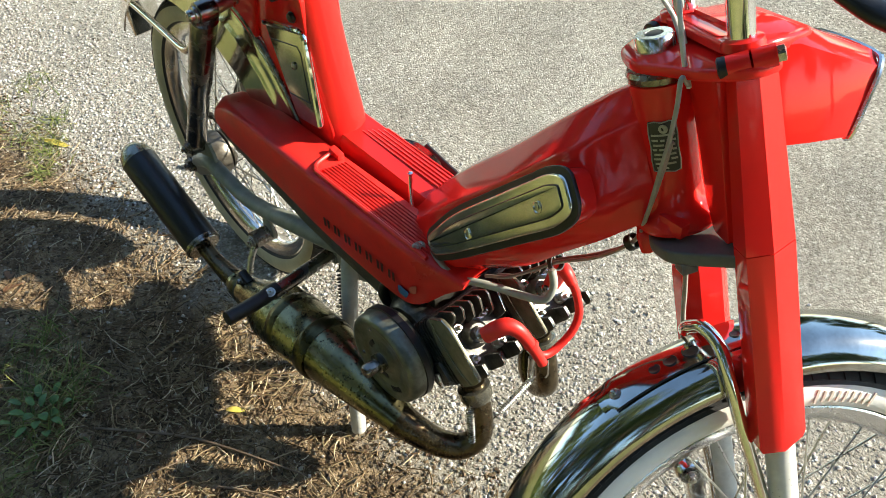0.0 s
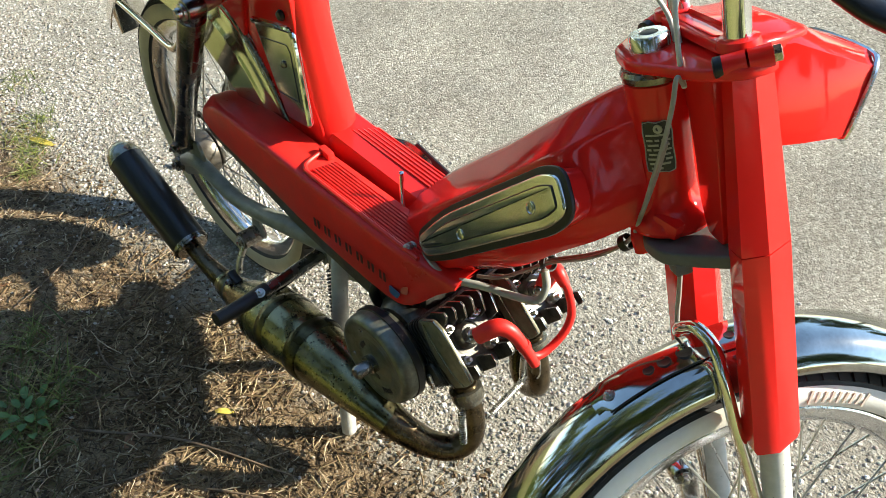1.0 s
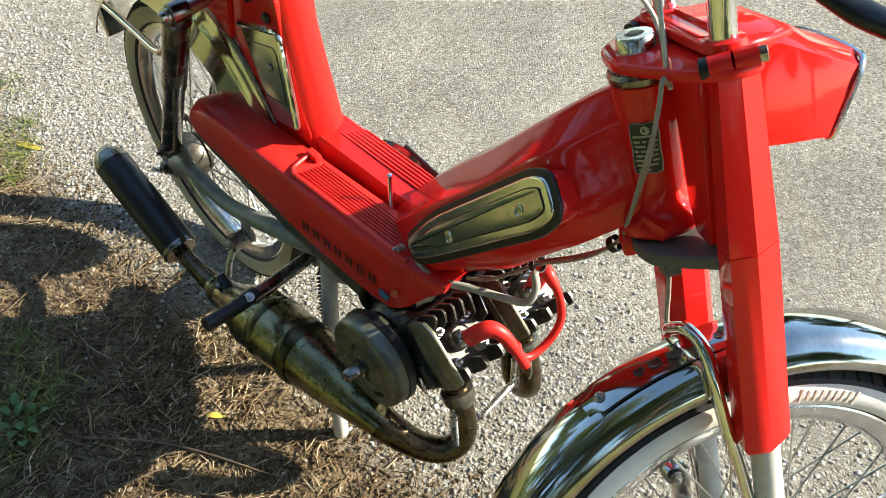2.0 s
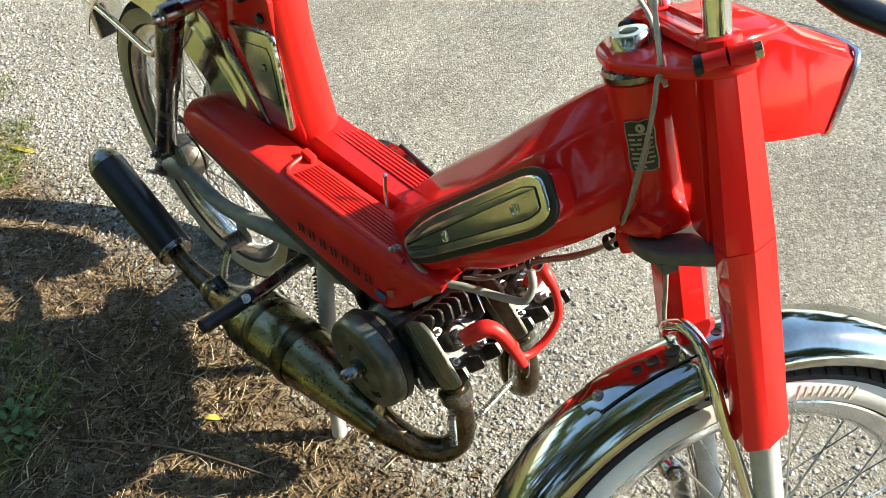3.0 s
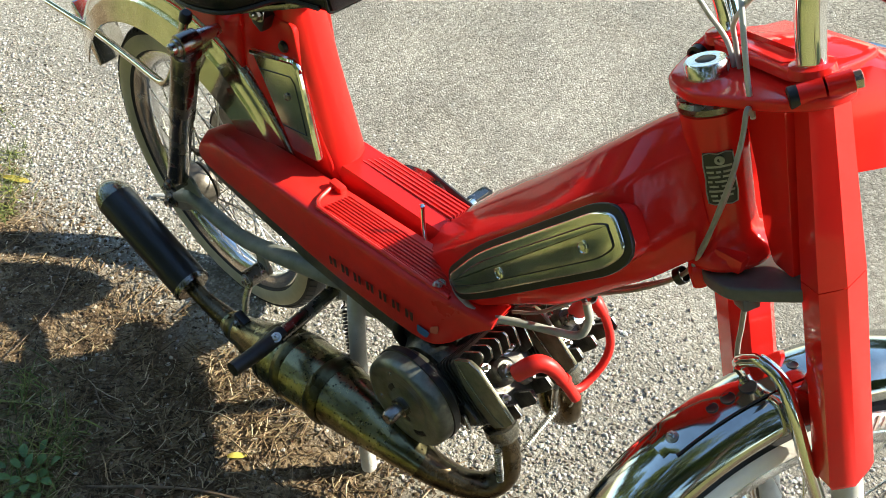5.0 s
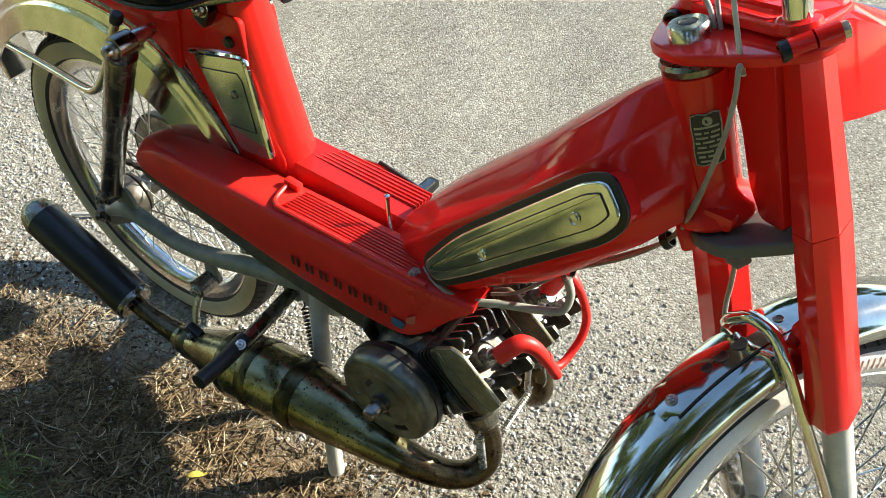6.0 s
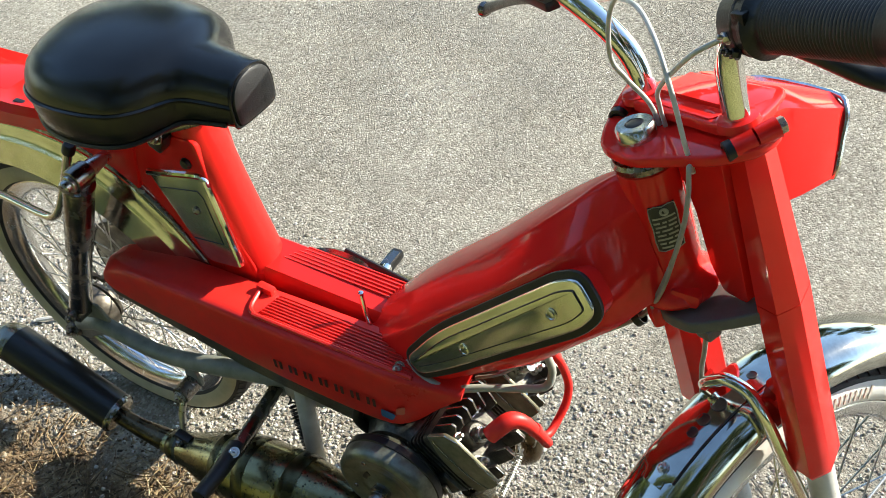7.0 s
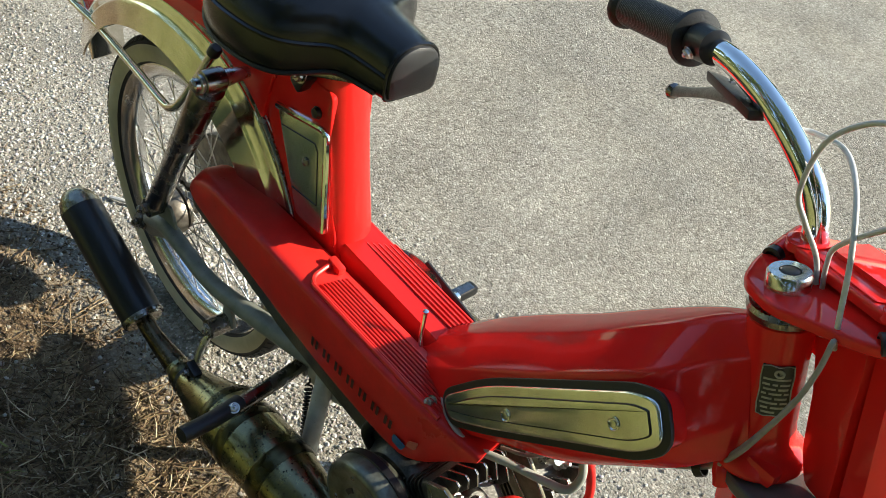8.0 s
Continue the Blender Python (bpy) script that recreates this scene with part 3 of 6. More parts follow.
for s in (-1, 1):
    part("bar_collar", lathe([(0.0118, -0.004), (0.018, -0.004), (0.0165, 0.003), (0.0118, 0.004)], (0.040, s * 0.0585, 0.002), (0, 0, 1), 24), RED, deck_ob)

# ---- main frame ----
def section(cx, cz, ex, ez, w, h, sag, yc=-0.006):
    """A rounded ring across the beam; (ex, ez) points up across it."""
    half = [(0.0, 1.0), (0.14, 0.995), (0.22, 0.98), (0.27, 0.955), (0.295, 0.935), (0.31, 0.92), (0.325, 0.908), (0.76, 0.56), (0.775, 0.545), (0.79, 0.525), (0.805, 0.49), (0.82, 0.42), (0.975, -0.30), (0.985, -0.34), (0.99, -0.50), (0.93, -0.76), (0.78, -0.93), (0.45, -1.0)]
    pts = half + [(0.0, -1.0)] + [(-a, b) for a, b in half[:0:-1]]
    return [(cx + ex * h * b * (sag if b < -0.4 else 1), yc - w * a, cz + ez * h * b * (sag if b < -0.4 else 1)) for a, b in pts]


stations = [(0.560, 0.452, 0.055, 0.040, 60), (0.612, 0.497, 0.074, 0.047, 50), (0.655, 0.540, 0.084, 0.052, 44), (0.70, 0.585, 0.087, 0.053, 43), (0.75, 0.634, 0.087, 0.053, 43), (0.80, 0.684, 0.083, 0.056, 42), (0.84, 0.721, 0.073, 0.060, 38), (0.866, 0.743, 0.045, 0.064, 32), (0.888, 0.757, 0.022, 0.067, 26)]
rings = []
for x, z, w, h, tilt in stations:
    t = radians(tilt)
    rings.append(section(x, z, -math.sin(t), math.cos(t), w, h, 1.0 + 0.34 * max(0.0, 1 - abs(x - 0.75) / 0.125)))
line = []
for j in range(len(rings[0])):
    line.append(spline([r[j] for r in rings], 4))
rings = [[line[j][i] for j in range(len(line))] for i in range(len(line[0]))]
beam = part("frame_beam", loft(rings), RED, moped, "red pressed-steel front frame beam", angle=32)
part("head_tube", lathe([(0.028, -0.181), (0.038, -0.180), (0.041, -0.175), (0.0395, -0.167), (0.032, -0.160), (0.0275, -0.152), (0.0262, -0.135), (0.0262, -0.10), (0.0265, -0.05), (0.0275, -0.038), (0.024, -0.036)], STEM, UP, 40), RED, moped, "red steering head tube")
part("frame_lip", tube([(0.893, -0.024, 0.690), (0.904, -0.030, 0.676), (0.910, -0.030, 0.660)], [0.006, 0.009, 0.007], 8, 4, flat=0.6), RED, beam)
part("steering_lock", block((0.030, 0.040, 0.018), (0.928, -0.014, 0.704), 0.007), RED, moped)

# chrome side cover on its rubber bed
cover_out = rounded([(0.648, 0.540), (0.664, 0.518), (0.70, 0.546), (0.843, 0.680), (0.860, 0.710), (0.842, 0.748), (0.822, 0.738), (0.69, 0.603)], [0.014, 0.012, 0.02, 0.03, 0.03, 0.02, 0.03, 0.03], 5)
# it leans back by 18 degrees about its long axis, like the flank that carries it
LEAN_AT = Vector((0.755, -0.0915, 0.632))
long_way, high_way = Vector((0.71, 0, 0.704)), Vector((-0.704, 0, 0.71))
leant = []
for x, z in cover_out:
    d = Vector((x, 0, z)) - Vector((LEAN_AT.x, 0, LEAN_AT.z))
    u, v = d.dot(long_way), d.dot(high_way)
    q = LEAN_AT + long_way * (u * 1.035 + 0.004 - 0.40 * v) + high_way * (v * 0.92)
    leant.append((q.x, q.z))
cover_out = leant
FLANK = Matrix.Translation(LEAN_AT) @ Matrix.Rotation(radians(18), 4, long_way) @ Matrix.Translation(-LEAN_AT)
if (FLANK.to_3x3() @ Vector((0, -1, 0))).z < 0:
    FLANK = Matrix.Translation(LEAN_AT) @ Matrix.Rotation(radians(-18), 4, long_way) @ Matrix.Translation(-LEAN_AT)
part("cover_boss", prism(flat(grown(cover_out, 0.003), -0.066), (0, -1, 0), 0.0205, 0.002), RED, beam, m=FLANK)
bed = part("cover_gasket", prism(flat(grown(cover_out, 0.0072), -0.0868), (0, -1, 0), 0.005, 0.002), BLACK_MATT, beam, "black rubber surround", FLANK)
side_cover = part("side_cover", prism(flat(cover_out, -0.088), (0, -1, 0), 0.0075, 0.0028, 3), CHROME_WORN, beam, "scratched chrome tank-side cover", FLANK)
part("cover_panel", prism(flat(grown(cover_out, -0.011), -0.0955), (0, -1, 0), 0.0016, 0.0006), CHROME_WORN, side_cover)
groove = [(x, -0.0958, z) for x, z in grown(cover_out, -0.0105)]
part("cover_groove", tube(groove, 0.0009, 6, 1, closed=True), BLACK, side_cover)
for x, z in ((0.728, 0.5985), (0.825, 0.6985)):
    part("cover_screw", lathe([(0.0065, 0), (0.0065, 0.001), (0.0054, 0.0014), (0.0044, 0.0004), (0.0032, 0.0004), (0.003, 0.0014), (0.001, 0.0015)], (x, -0.097, z), (0, -1, 0), 20), CHROME_WORN, side_cover)

# maker's plate on the head tube
R_H = 0.0268
def on_head(a, d, r):
    u = Vector((math.cos(EPS), 0, math.sin(EPS)))
    return STEM + UP * d + (Vector((0, -1, 0)) * math.cos(a) + u * math.sin(a)) * r
def curved(a0, a1, d0, d1, r0, r1):
    rings = []
    for i in range(7):
        a = radians(a0 + (a1 - a0) * i / 6)
        rings.append([on_head(a, d0, r0), on_head(a, d0, r1), on_head(a, d1, r1), on_head(a, d1, r0)])
    return loft(rings)
plate = part("data_plate", curved(8, 60, -0.069, -0.117, R_H - 0.0005, R_H + 0.001), PLATE_BLACK, moped, "small black data plate with silver lines")
part("plate_emblem", lathe([(0.0042, 0), (0.0042, 0.001), (0.002, 0.001), (0.002, 0)], on_head(radians(36), -0.0755, R_H + 0.001), (0.45, -0.9, 0.1), 16), PLATE_SILVER, plate)
for d0, spans in ((-0.0805, ((12, 56),)), (-0.0855, ((12, 24), (28, 36), (40, 56))), (-0.0900, ((14, 34), (38, 54))), (-0.0945, ((12, 20), (24, 44), (48, 56))), (-0.0990, ((14, 30), (34, 54))), (-0.1035, ((12, 40), (44, 56))), (-0.1080, ((14, 26), (30, 52))), (-0.1125, ((16, 38),))):
    for a0, a1 in spans:
        part("plate_bar", curved(a0, a1, d0, d0 - 0.0019, R_H + 0.001, R_H + 0.0013), PLATE_SILVER, plate)
part("plate_border", tube([on_head(radians(a), d, R_H + 0.0012) for a, d in ((9, -0.070), (34, -0.0697), (59, -0.070), (59, -0.093), (59, -0.116), (34, -0.1163), (9, -0.116), (9, -0.093))], 0.0006, 6, 2, closed=True), PLATE_SILVER, plate)

# tunnel behind the beam, ribbed on its far half
tun = [(-0.036, 0.470), (-0.036, 0.507), (-0.030, 0.518), (0.022, 0.520), (0.028, 0.514), (0.028, 0.46)]
tunnel = part("frame_tunnel", bevel(loft([[(x, y, z + dz) for y, z in tun] for x, dz in ((0.375, 0.003), (0.47, 0.0), (0.60, -0.004))]), 0.004, 3), RED, moped, "red step-through frame tunnel")
for k in range(6):
    y = -0.005 + k * 0.0058
    part("tread_rib", tube([(0.405 + 0.004 * k, y, 0.5198), (0.41 + 0.004 * k, y, 0.5204), (0.588, y, 0.5167), (0.592, y, 0.516)], 0.0017, 6, 1), RED_DULL, tunnel)

# engine cover and footboard on the near side
sh = [(0.152, -0.107, -0.064, 0.458, 0.486), (0.168, -0.110, -0.056, 0.453, 0.499), (0.22, -0.112, -0.050, 0.446, 0.506), (0.32, -0.113, -0.047, 0.437, 0.509), (0.46, -0.114, -0.046, 0.420, 0.5105), (0.60, -0.113, -0.044, 0.416, 0.5115), (0.648, -0.110, -0.044, 0.432, 0.512), (0.69, -0.104, -0.045, 0.478, 0.512), (0.716, -0.098, -0.05, 0.502, 0.5115)]
rings = []
for x, yo, yi, lo, hi in sh:
    r = rounded([(yo, lo), (yo + 0.003, hi - 0.004 if x > 0.2 else hi - 0.014), (yo + (0.012 if x > 0.2 else 0.02), hi), (yi, hi - 0.004), (yi, lo + 0.01)], 0.004, 2)
    rings.append([(x, y, z) for y, z in r])
line = [spline([r[j] for r in rings], 3) for j in range(len(rings[0]))]
rings = [[line[j][i] for j in range(len(line))] for i in range(len(line[0]))]
cover = part("engine_cover", loft(rings), RED_DULL, moped, "long red engine cover with a ribbed footrest", angle=35)
rim_line = [(0.655, -0.100, 0.5125), (0.445, -0.100, 0.5120), (0.425, -0.0985, 0.5120), (0.414, -0.091, 0.5116), (0.408, -0.072, 0.5110), (0.406, -0.060, 0.5105)]
part("footrest_rim", tube(rim_line, 0.0032, 8, 5), RED_DULL, cover)
for k in range(9):
    y = -0.0955 + k * 0.0046
    x0 = 0.428 + 0.001 * abs(k - 1) if k else 0.437
    part("tread_rib", tube([(x0, y, 0.5098), (x0 + 0.004, y, 0.5112), (0.646, y, 0.5122), (0.65, y, 0.5115)], 0.0016, 6, 1), RED_DULL, cover)
part("footrest_lip", block((0.026, 0.011, 0.012), (0.412, -0.056, 0.511), 0.003, Matrix.Rotation(radians(-4), 4, "Z")), RED_DULL, cover)
part("cover_screw", bolt((0.632, -0.090, 0.510), (0.1, -0.7, 0.6), 0.0055, 0.011), ZINC, cover)
# maker's word on the cover, as plain bars
for k in range(14):
    x = 0.453 + 0.0235 * (k // 2) + (0.0085 if k % 2 else 0.0)
    z = 0.449 + 0.0004 * k
    o = [(x, z - 0.0072), (x + 0.0042, z - 0.0072), (x + 0.0042, z + 0.0072), (x, z + 0.0072)]
    part("word_mark", prism(flat(o, -0.1146), (0, -1, 0), 0.0005), DECAL, cover)
part("badge", prism(flat(rounded([(0.612, 0.432), (0.628, 0.432), (0.634, 0.446), (0.612, 0.446)], 0.004), -0.1136), (0, -1, 0), 0.0006), DECAL_BLUE, cover)
part("badge", prism(flat(rounded([(0.632, 0.444), (0.646, 0.452), (0.648, 0.468), (0.634, 0.456)], 0.004), -0.1118), (0, -1, 0), 0.0006), DECAL_PALE, cover)
# dark chain case below the cover
part("chain_case", prism(flat(rounded([(0.140, 0.458), (0.46, 0.428), (0.63, 0.424), (0.650, 0.404), (0.59, 0.372), (0.55, 0.366), (0.47, 0.372), (0.375, 0.380), (0.25, 0.405), (0.15, 0.426)], 0.006, 2), -0.100), (0, 1, 0), 0.035, 0.004), CHAIN_CASE, moped, "oily dark grey chain case")
part("kick_lever", tube([(0.566, -0.048, 0.500), (0.556, -0.042, 0.52), (0.549, -0.036, 0.5445)], 0.0031, 10, 3), CHROME, moped, "thin chrome lever rod")
part("lever_tip", lathe([(0.002, 0), (0.0036, 0.001), (0.0036, 0.004), (0.002, 0.005)], (0.549, -0.036, 0.543), (0, 0, 1), 12), CHROME, moped)

# seat post, side box and chrome trim
post = []
for x, z, w, d in ((0.376, 0.49, 0.031, 0.030), (0.3675, 0.525, 0.031, 0.030), (0.344, 0.62, 0.030, 0.029), (0.328, 0.70, 0.029, 0.028), (0.318, 0.745, 0.028, 0.028)):
    o = rounded([(-d * 1.6, -w), (d * 0.45, -w), (d * 0.92, -w * 0.45), (d, w * 0.3), (d * 0.6, w), (-d * 1.6, w)], 0.009, 4)
    post.append([(x + a, -0.012 + b, z) for a, b in o])
line = [spline([r[j] for r in post], 4) for j in range(len(post[0]))]
part("seat_post", loft([[line[j][i] for j in range(len(line))] for i in range(len(line[0]))]), RED, moped, "red seat pillar of the frame", angle=50)
box = rounded([(0.205, 0.655), (0.262, 0.712), (0.345, 0.715), (0.352, 0.62), (0.388, 0.515), (0.372, 0.492), (0.292, 0.484), (0.255, 0.56)], 0.012, 3)
sidebox = part("side_box", prism(flat(box, -0.042), (0, 1, 0), 0.06, 0.004, 3), RED, moped, "red box behind the seat pillar")
trim = rounded([(0.247, 0.641), (0.334, 0.661), (0.350, 0.648), (0.380, 0.537), (0.374, 0.530), (0.321, 0.524)], [0.006, 0.008, 0.008, 0.005, 0.005, 0.01], 4)
trim_ob = part("box_trim", prism(flat(trim, -0.0425), (0, -1, 0), 0.006, 0.0025, 3), CHROME_WORN, sidebox, "bright chrome trim plate with a knob", Matrix.Translation((0.32, -0.046, 0.59)) @ Matrix.Rotation(radians(-6), 4, "X") @ Matrix.Translation((-0.32, 0.0455, -0.59)))
rim3 = [(x, -0.049, z) for x, z in ((0.249, 0.6415), (0.332, 0.6605), (0.342, 0.6575), (0.3485, 0.648), (0.378, 0.538))]
part("trim_bead", tube(rim3, 0.0046, 8, 4), CHROME, trim_ob)
part("trim_line", tube([(0.262, -0.0487, 0.622), (0.328, -0.0487, 0.636), (0.336, -0.0487, 0.628), (0.354, -0.0487, 0.562), (0.304, -0.0487, 0.556)], 0.0008, 6, 1), BLACK, trim_ob)
part("trim_knob", lathe([(0.004, 0), (0.0055, 0.0008), (0.0055, 0.002), (0.003, 0.003), (0.002, 0.004), (0.001, 0.0042)], (0.319, -0.0485, 0.604), (0, -1, 0), 18), STEEL, trim_ob)
part("box_bolt", lathe([(0.007, 0), (0.008, 0.002), (0.006, 0.006), (0.002, 0.007)], (0.324, -0.042, 0.678), (0, -1, 0), 16), BLACK, sidebox)
clamp_ob = part("seat_clamp", block((0.022, 0.018, 0.03), (0.300, -0.05, 0.712), 0.005, Matrix.Rotation(radians(30), 4, "Y")), BLACK, moped, "black seat clamp")
part("clamp_nut", bolt((0.305, -0.058, 0.722), (0, -1, 0.2), 0.008, 0.008), STEEL, clamp_ob)

# ---- saddle ----
SEAT_Y = -0.025
seat_st = [(0.168, 0.044, 0.816, 0.770), (0.174, 0.070, 0.827, 0.762), (0.192, 0.092, 0.840, 0.752), (0.222, 0.106, 0.848, 0.746), (0.262, 0.110, 0.852, 0.746), (0.305, 0.106, 0.851, 0.750), (0.335, 0.096, 0.848, 0.755), (0.354, 0.077, 0.843, 0.760), (0.370, 0.053, 0.839, 0.765), (0.388, 0.042, 0.837, 0.767), (0.428, 0.036, 0.833, 0.770), (0.442, 0.034, 0.830, 0.771)]
rings = []
for x, w, hi, lo in seat_st:
    h = hi - lo
    half = [(0.0, lo), (0.55 * w, lo), (0.90 * w, lo + 0.002), (0.97 * w, lo + 0.008), (0.99 * w, lo + 0.25 * h), (1.0 * w, lo + 0.46 * h), (0.98 * w, lo + 0.56 * h), (0.93 * w, lo + 0.68 * h), (0.84 * w, lo + 0.79 * h), (0.71 * w, lo + 0.87 * h), (0.54 * w, lo + 0.935 * h), (0.34 * w, lo + 0.975 * h), (0.15 * w, lo + 0.995 * h), (0.0, hi)]
    pts = half[1:] + [(-y, z) for y, z in half[-2::-1]]
    rings.append([(x, SEAT_Y - y, z) for y, z in pts])
NS = len(rings[0])
line = [spline([r[j] for r in rings], 4) for j in range(NS)]
rings = [[line[j][i] for j in range(NS)] for i in range(len(line[0]))]
saddle = part("saddle", loft(rings), SEAT, moped, "black vinyl saddle with a short nose", angle=60)
nose = rings[-1]
cy = sum(p[1] for p in nose) / NS
cz = sum(p[2] for p in nose) / NS
part("nose_panel", loft([[(0.4405, cy + (p[1] - cy) * 0.96, cz + (p[2] - cz) * 0.96) for p in nose], [(0.446, cy + (p[1] - cy) * 0.93, cz + (p[2] - cz) * 0.93) for p in nose], [(0.448, cy + (p[1] - cy) * 0.8, cz + (p[2] - cz) * 0.8) for p in nose]]), SEAT_GREY, saddle, "worn grey nose panel")
part("piping", tube([(0.4415, p[1], p[2]) for p in nose], 0.0024, 6, 2, closed=True), SEAT, saddle)
seam = [(x, SEAT_Y - w * 1.0, lo + (hi - lo) * 0.47) for x, w, hi, lo in seat_st[1:]]
part("piping", tube(seam, 0.0028, 6, 4), SEAT, saddle)
part("skirt_bead", tube([(x, SEAT_Y - w * 0.955, lo + 0.004) for x, w, hi, lo in seat_st[1:-1]], 0.003, 6, 4), BLACK_MATT, saddle)
part("saddle_pan", prism([(0.20, -0.08, 0.738), (0.30, -0.08, 0.736), (0.39, -0.03, 0.758), (0.39, 0.0, 0.758), (0.30, 0.045, 0.736), (0.20, 0.045, 0.738)], (0, 0, -1), 0.008, 0.002), STEEL, saddle)

# red tail above the rear mudguard
tail = [(-0.05, 0.652), (-0.052, 0.672), (-0.044, 0.682), (0.056, 0.682), (0.064, 0.672), (0.062, 0.652)]
tail_ob = part("tail_cover", bevel(loft([[(x, y * k, z + dz) for y, z in tail] for x, dz, k in ((0.24, 0.022, 0.9), (0.14, 0.014, 1), (0.02, 0.0, 1.02), (-0.16, -0.006, 1.04), (-0.31, -0.03, 1.0))]), 0.004, 2), RED, moped, "red pressed tail cover over the mudguard")
# black bars laid on the tail in place of the shade in its slots
for x in (0.035, -0.17):
    for y in (-0.036, 0.048):
        part("tail_slot_shade", block((0.034, 0.007, 0.003), (x, y, 0.6825 if x > 0 else 0.6765), 0.001), BLACK, tail_ob)
part("tail_panel", block((0.15, 0.055, 0.003), (-0.06, 0.006, 0.6805), 0.001, Matrix.Rotation(radians(1.5), 4, "Y")), RED, tail_ob)
part("tail_skirt", prism(flat(rounded([(0.22, 0.60), (0.24, 0.69), (0.10, 0.672), (0.0, 0.655), (-0.10, 0.64), (-0.05, 0.625), (0.08, 0.628)], 0.008, 2), -0.046), (0, 1, 0), 0.006, 0.002), RED, tail_ob)
part("mudguard_tip", prism(flat(rounded([(-0.335, 0.50), (-0.312, 0.455), (-0.30, 0.38), (-0.31, 0.375), (-0.33, 0.42), (-0.35, 0.48)], 0.006, 2), -0.03), (0, 1, 0), 0.06, 0.003), CHROME_WORN, rear_guard, m=Matrix.Translation(-REAR_AXLE))

# rear carrier stay
stay = part("carrier_stay", tube([(-0.42, -0.04, 0.47), (-0.30, -0.05, 0.487), (-0.215, -0.055, 0.497), (-0.05, -0.075, 0.518), (0.048, -0.088, 0.530), (0.078, -0.090, 0.541), (0.098, -0.086, 0.566), (0.122, -0.079, 0.612), (0.147, -0.072, 0.664)], 0.0062, 12, 6), CHROME_WORN, moped, "bent dull chrome carrier stay rod")
part("rod_cap", lathe([(0.0062, 0), (0.0085, 0.001), (0.0085, 0.012), (0.006, 0.015)], (0.145, -0.0725, 0.659), (0.43, 0.12, 0.9), 16), BLACK_MATT, stay)

# ---- shock absorbers, swing arm, rear hub ----
for s, y0 in ((-1, 0.0), (1, -0.02)):
    lo, hi = Vector((0.062, s * 0.109 + y0, 0.366)), Vector((0.188, s * 0.103 + y0, 0.645))
    w = (hi - lo).normalized()
    L = (hi - lo).length
    shock = part("shock_absorber", lathe([(0.010, 0.0), (0.0165, 0.006), (0.0165, L * 0.52), (0.0185, L * 0.53), (0.0195, L * 0.97), (0.0185, L * 0.985), (0.0205, L * 0.99), (0.0205, L), (0.012, L + 0.004)], lo, w, 28), STEEL, moped, "dark chromed tubular shock absorber")
    part("top_eye", lathe([(0.010, -0.014), (0.0150, -0.012), (0.0160, 0.0), (0.0150, 0.014), (0.010, 0.018)], hi + w * 0.014, (0, 1, 0), 20), STEEL, shock)
    part("top_bolt", lathe([(0.007, 0.05), (0.011, 0.022), (0.011, -0.012), (0.0120, -0.0145), (0.0120, -0.0175), (0.0085, -0.0185), (0.0085, -0.0245), (0.006, -0.027)], hi + w * 0.014, (0, 1 if s < 0 else -1, 0), 14), ZINC, shock)
    part("lower_eye", lathe([(0.008, -0.016), (0.0145, -0.014), (0.0145, 0.014), (0.008, 0.016)], lo - w * 0.008, (0, 1, 0), 18), STEEL, shock)
    part("lower_bolt", bolt(lo - w * 0.008 + Vector((0, s * 0.015, 0)), (0, s, 0), 0.008, 0.008), STEEL, shock)
    arm = part("swing_arm", tube([(0.02, s * 0.098 + y0, 0.298), (0.075, s * 0.100 + y0, 0.326), (0.13, s * 0.100 + y0, 0.322), (0.19, s * 0.100 + y0, 0.318), (0.25, s * 0.100 + y0, 0.330), (0.33, s * 0.096 + y0, 0.352), (0.41, s * 0.084 + y0, 0.366), (0.47, s * 0.070 + y0, 0.375)], [0.011, 0.013, 0.0125, 0.0125, 0.013, 0.0145, 0.016, 0.016], 14, 5), GREYGREEN, moped, "grey-green painted swing arm")
    part("drop_out", prism(flat(rounded([(-0.022, 0.272), (0.018, 0.264), (0.105, 0.318), (0.098, 0.352), (0.085, 0.372), (0.066, 0.362), (0.05, 0.326), (-0.02, 0.296)], 0.008, 2), s * 0.098 + y0 - 0.003), (0, 1, 0), 0.006, 0.0015), GREYGREEN, arm)
    part("axle_nut", bolt((0.0, s * 0.102 + y0, 0.28), (0, s, 0), 0.012, 0.01), STEEL, arm)
part("rear_axle", lathe([(0.007, -0.10), (0.007, 0.085)], REAR_AXLE, (0, 1, 0), 12), ZINC, moped)
part("rear_drum", lathe([(0.012, -0.084), (0.026, -0.082), (0.034, -0.076), (0.040, -0.064), (0.042, -0.050), (0.040, -0.042), (0.030, -0.038)], REAR_AXLE, (0, 1, 0), 36), RUST, moped, "dull brown alloy rear drum")
part("rear_pulley", lathe([(0.02, 0.042), (0.055, 0.045), (0.085, 0.044), (0.095, 0.047), (0.098, 0.054), (0.095, 0.062), (0.082, 0.060), (0.060, 0.058), (0.052, 0.072), (0.02, 0.076)], REAR_AXLE, (0, 1, 0), 56), RUST, moped, "dull alloy rear drive pulley")
part("drive_belt", lathe([(0.0965, 0.046), (0.1005, 0.048), (0.1005, 0.060), (0.0965, 0.062)], REAR_AXLE, (0, 1, 0), 56, closed=True), BLACK_MATT, moped, "black drive belt")
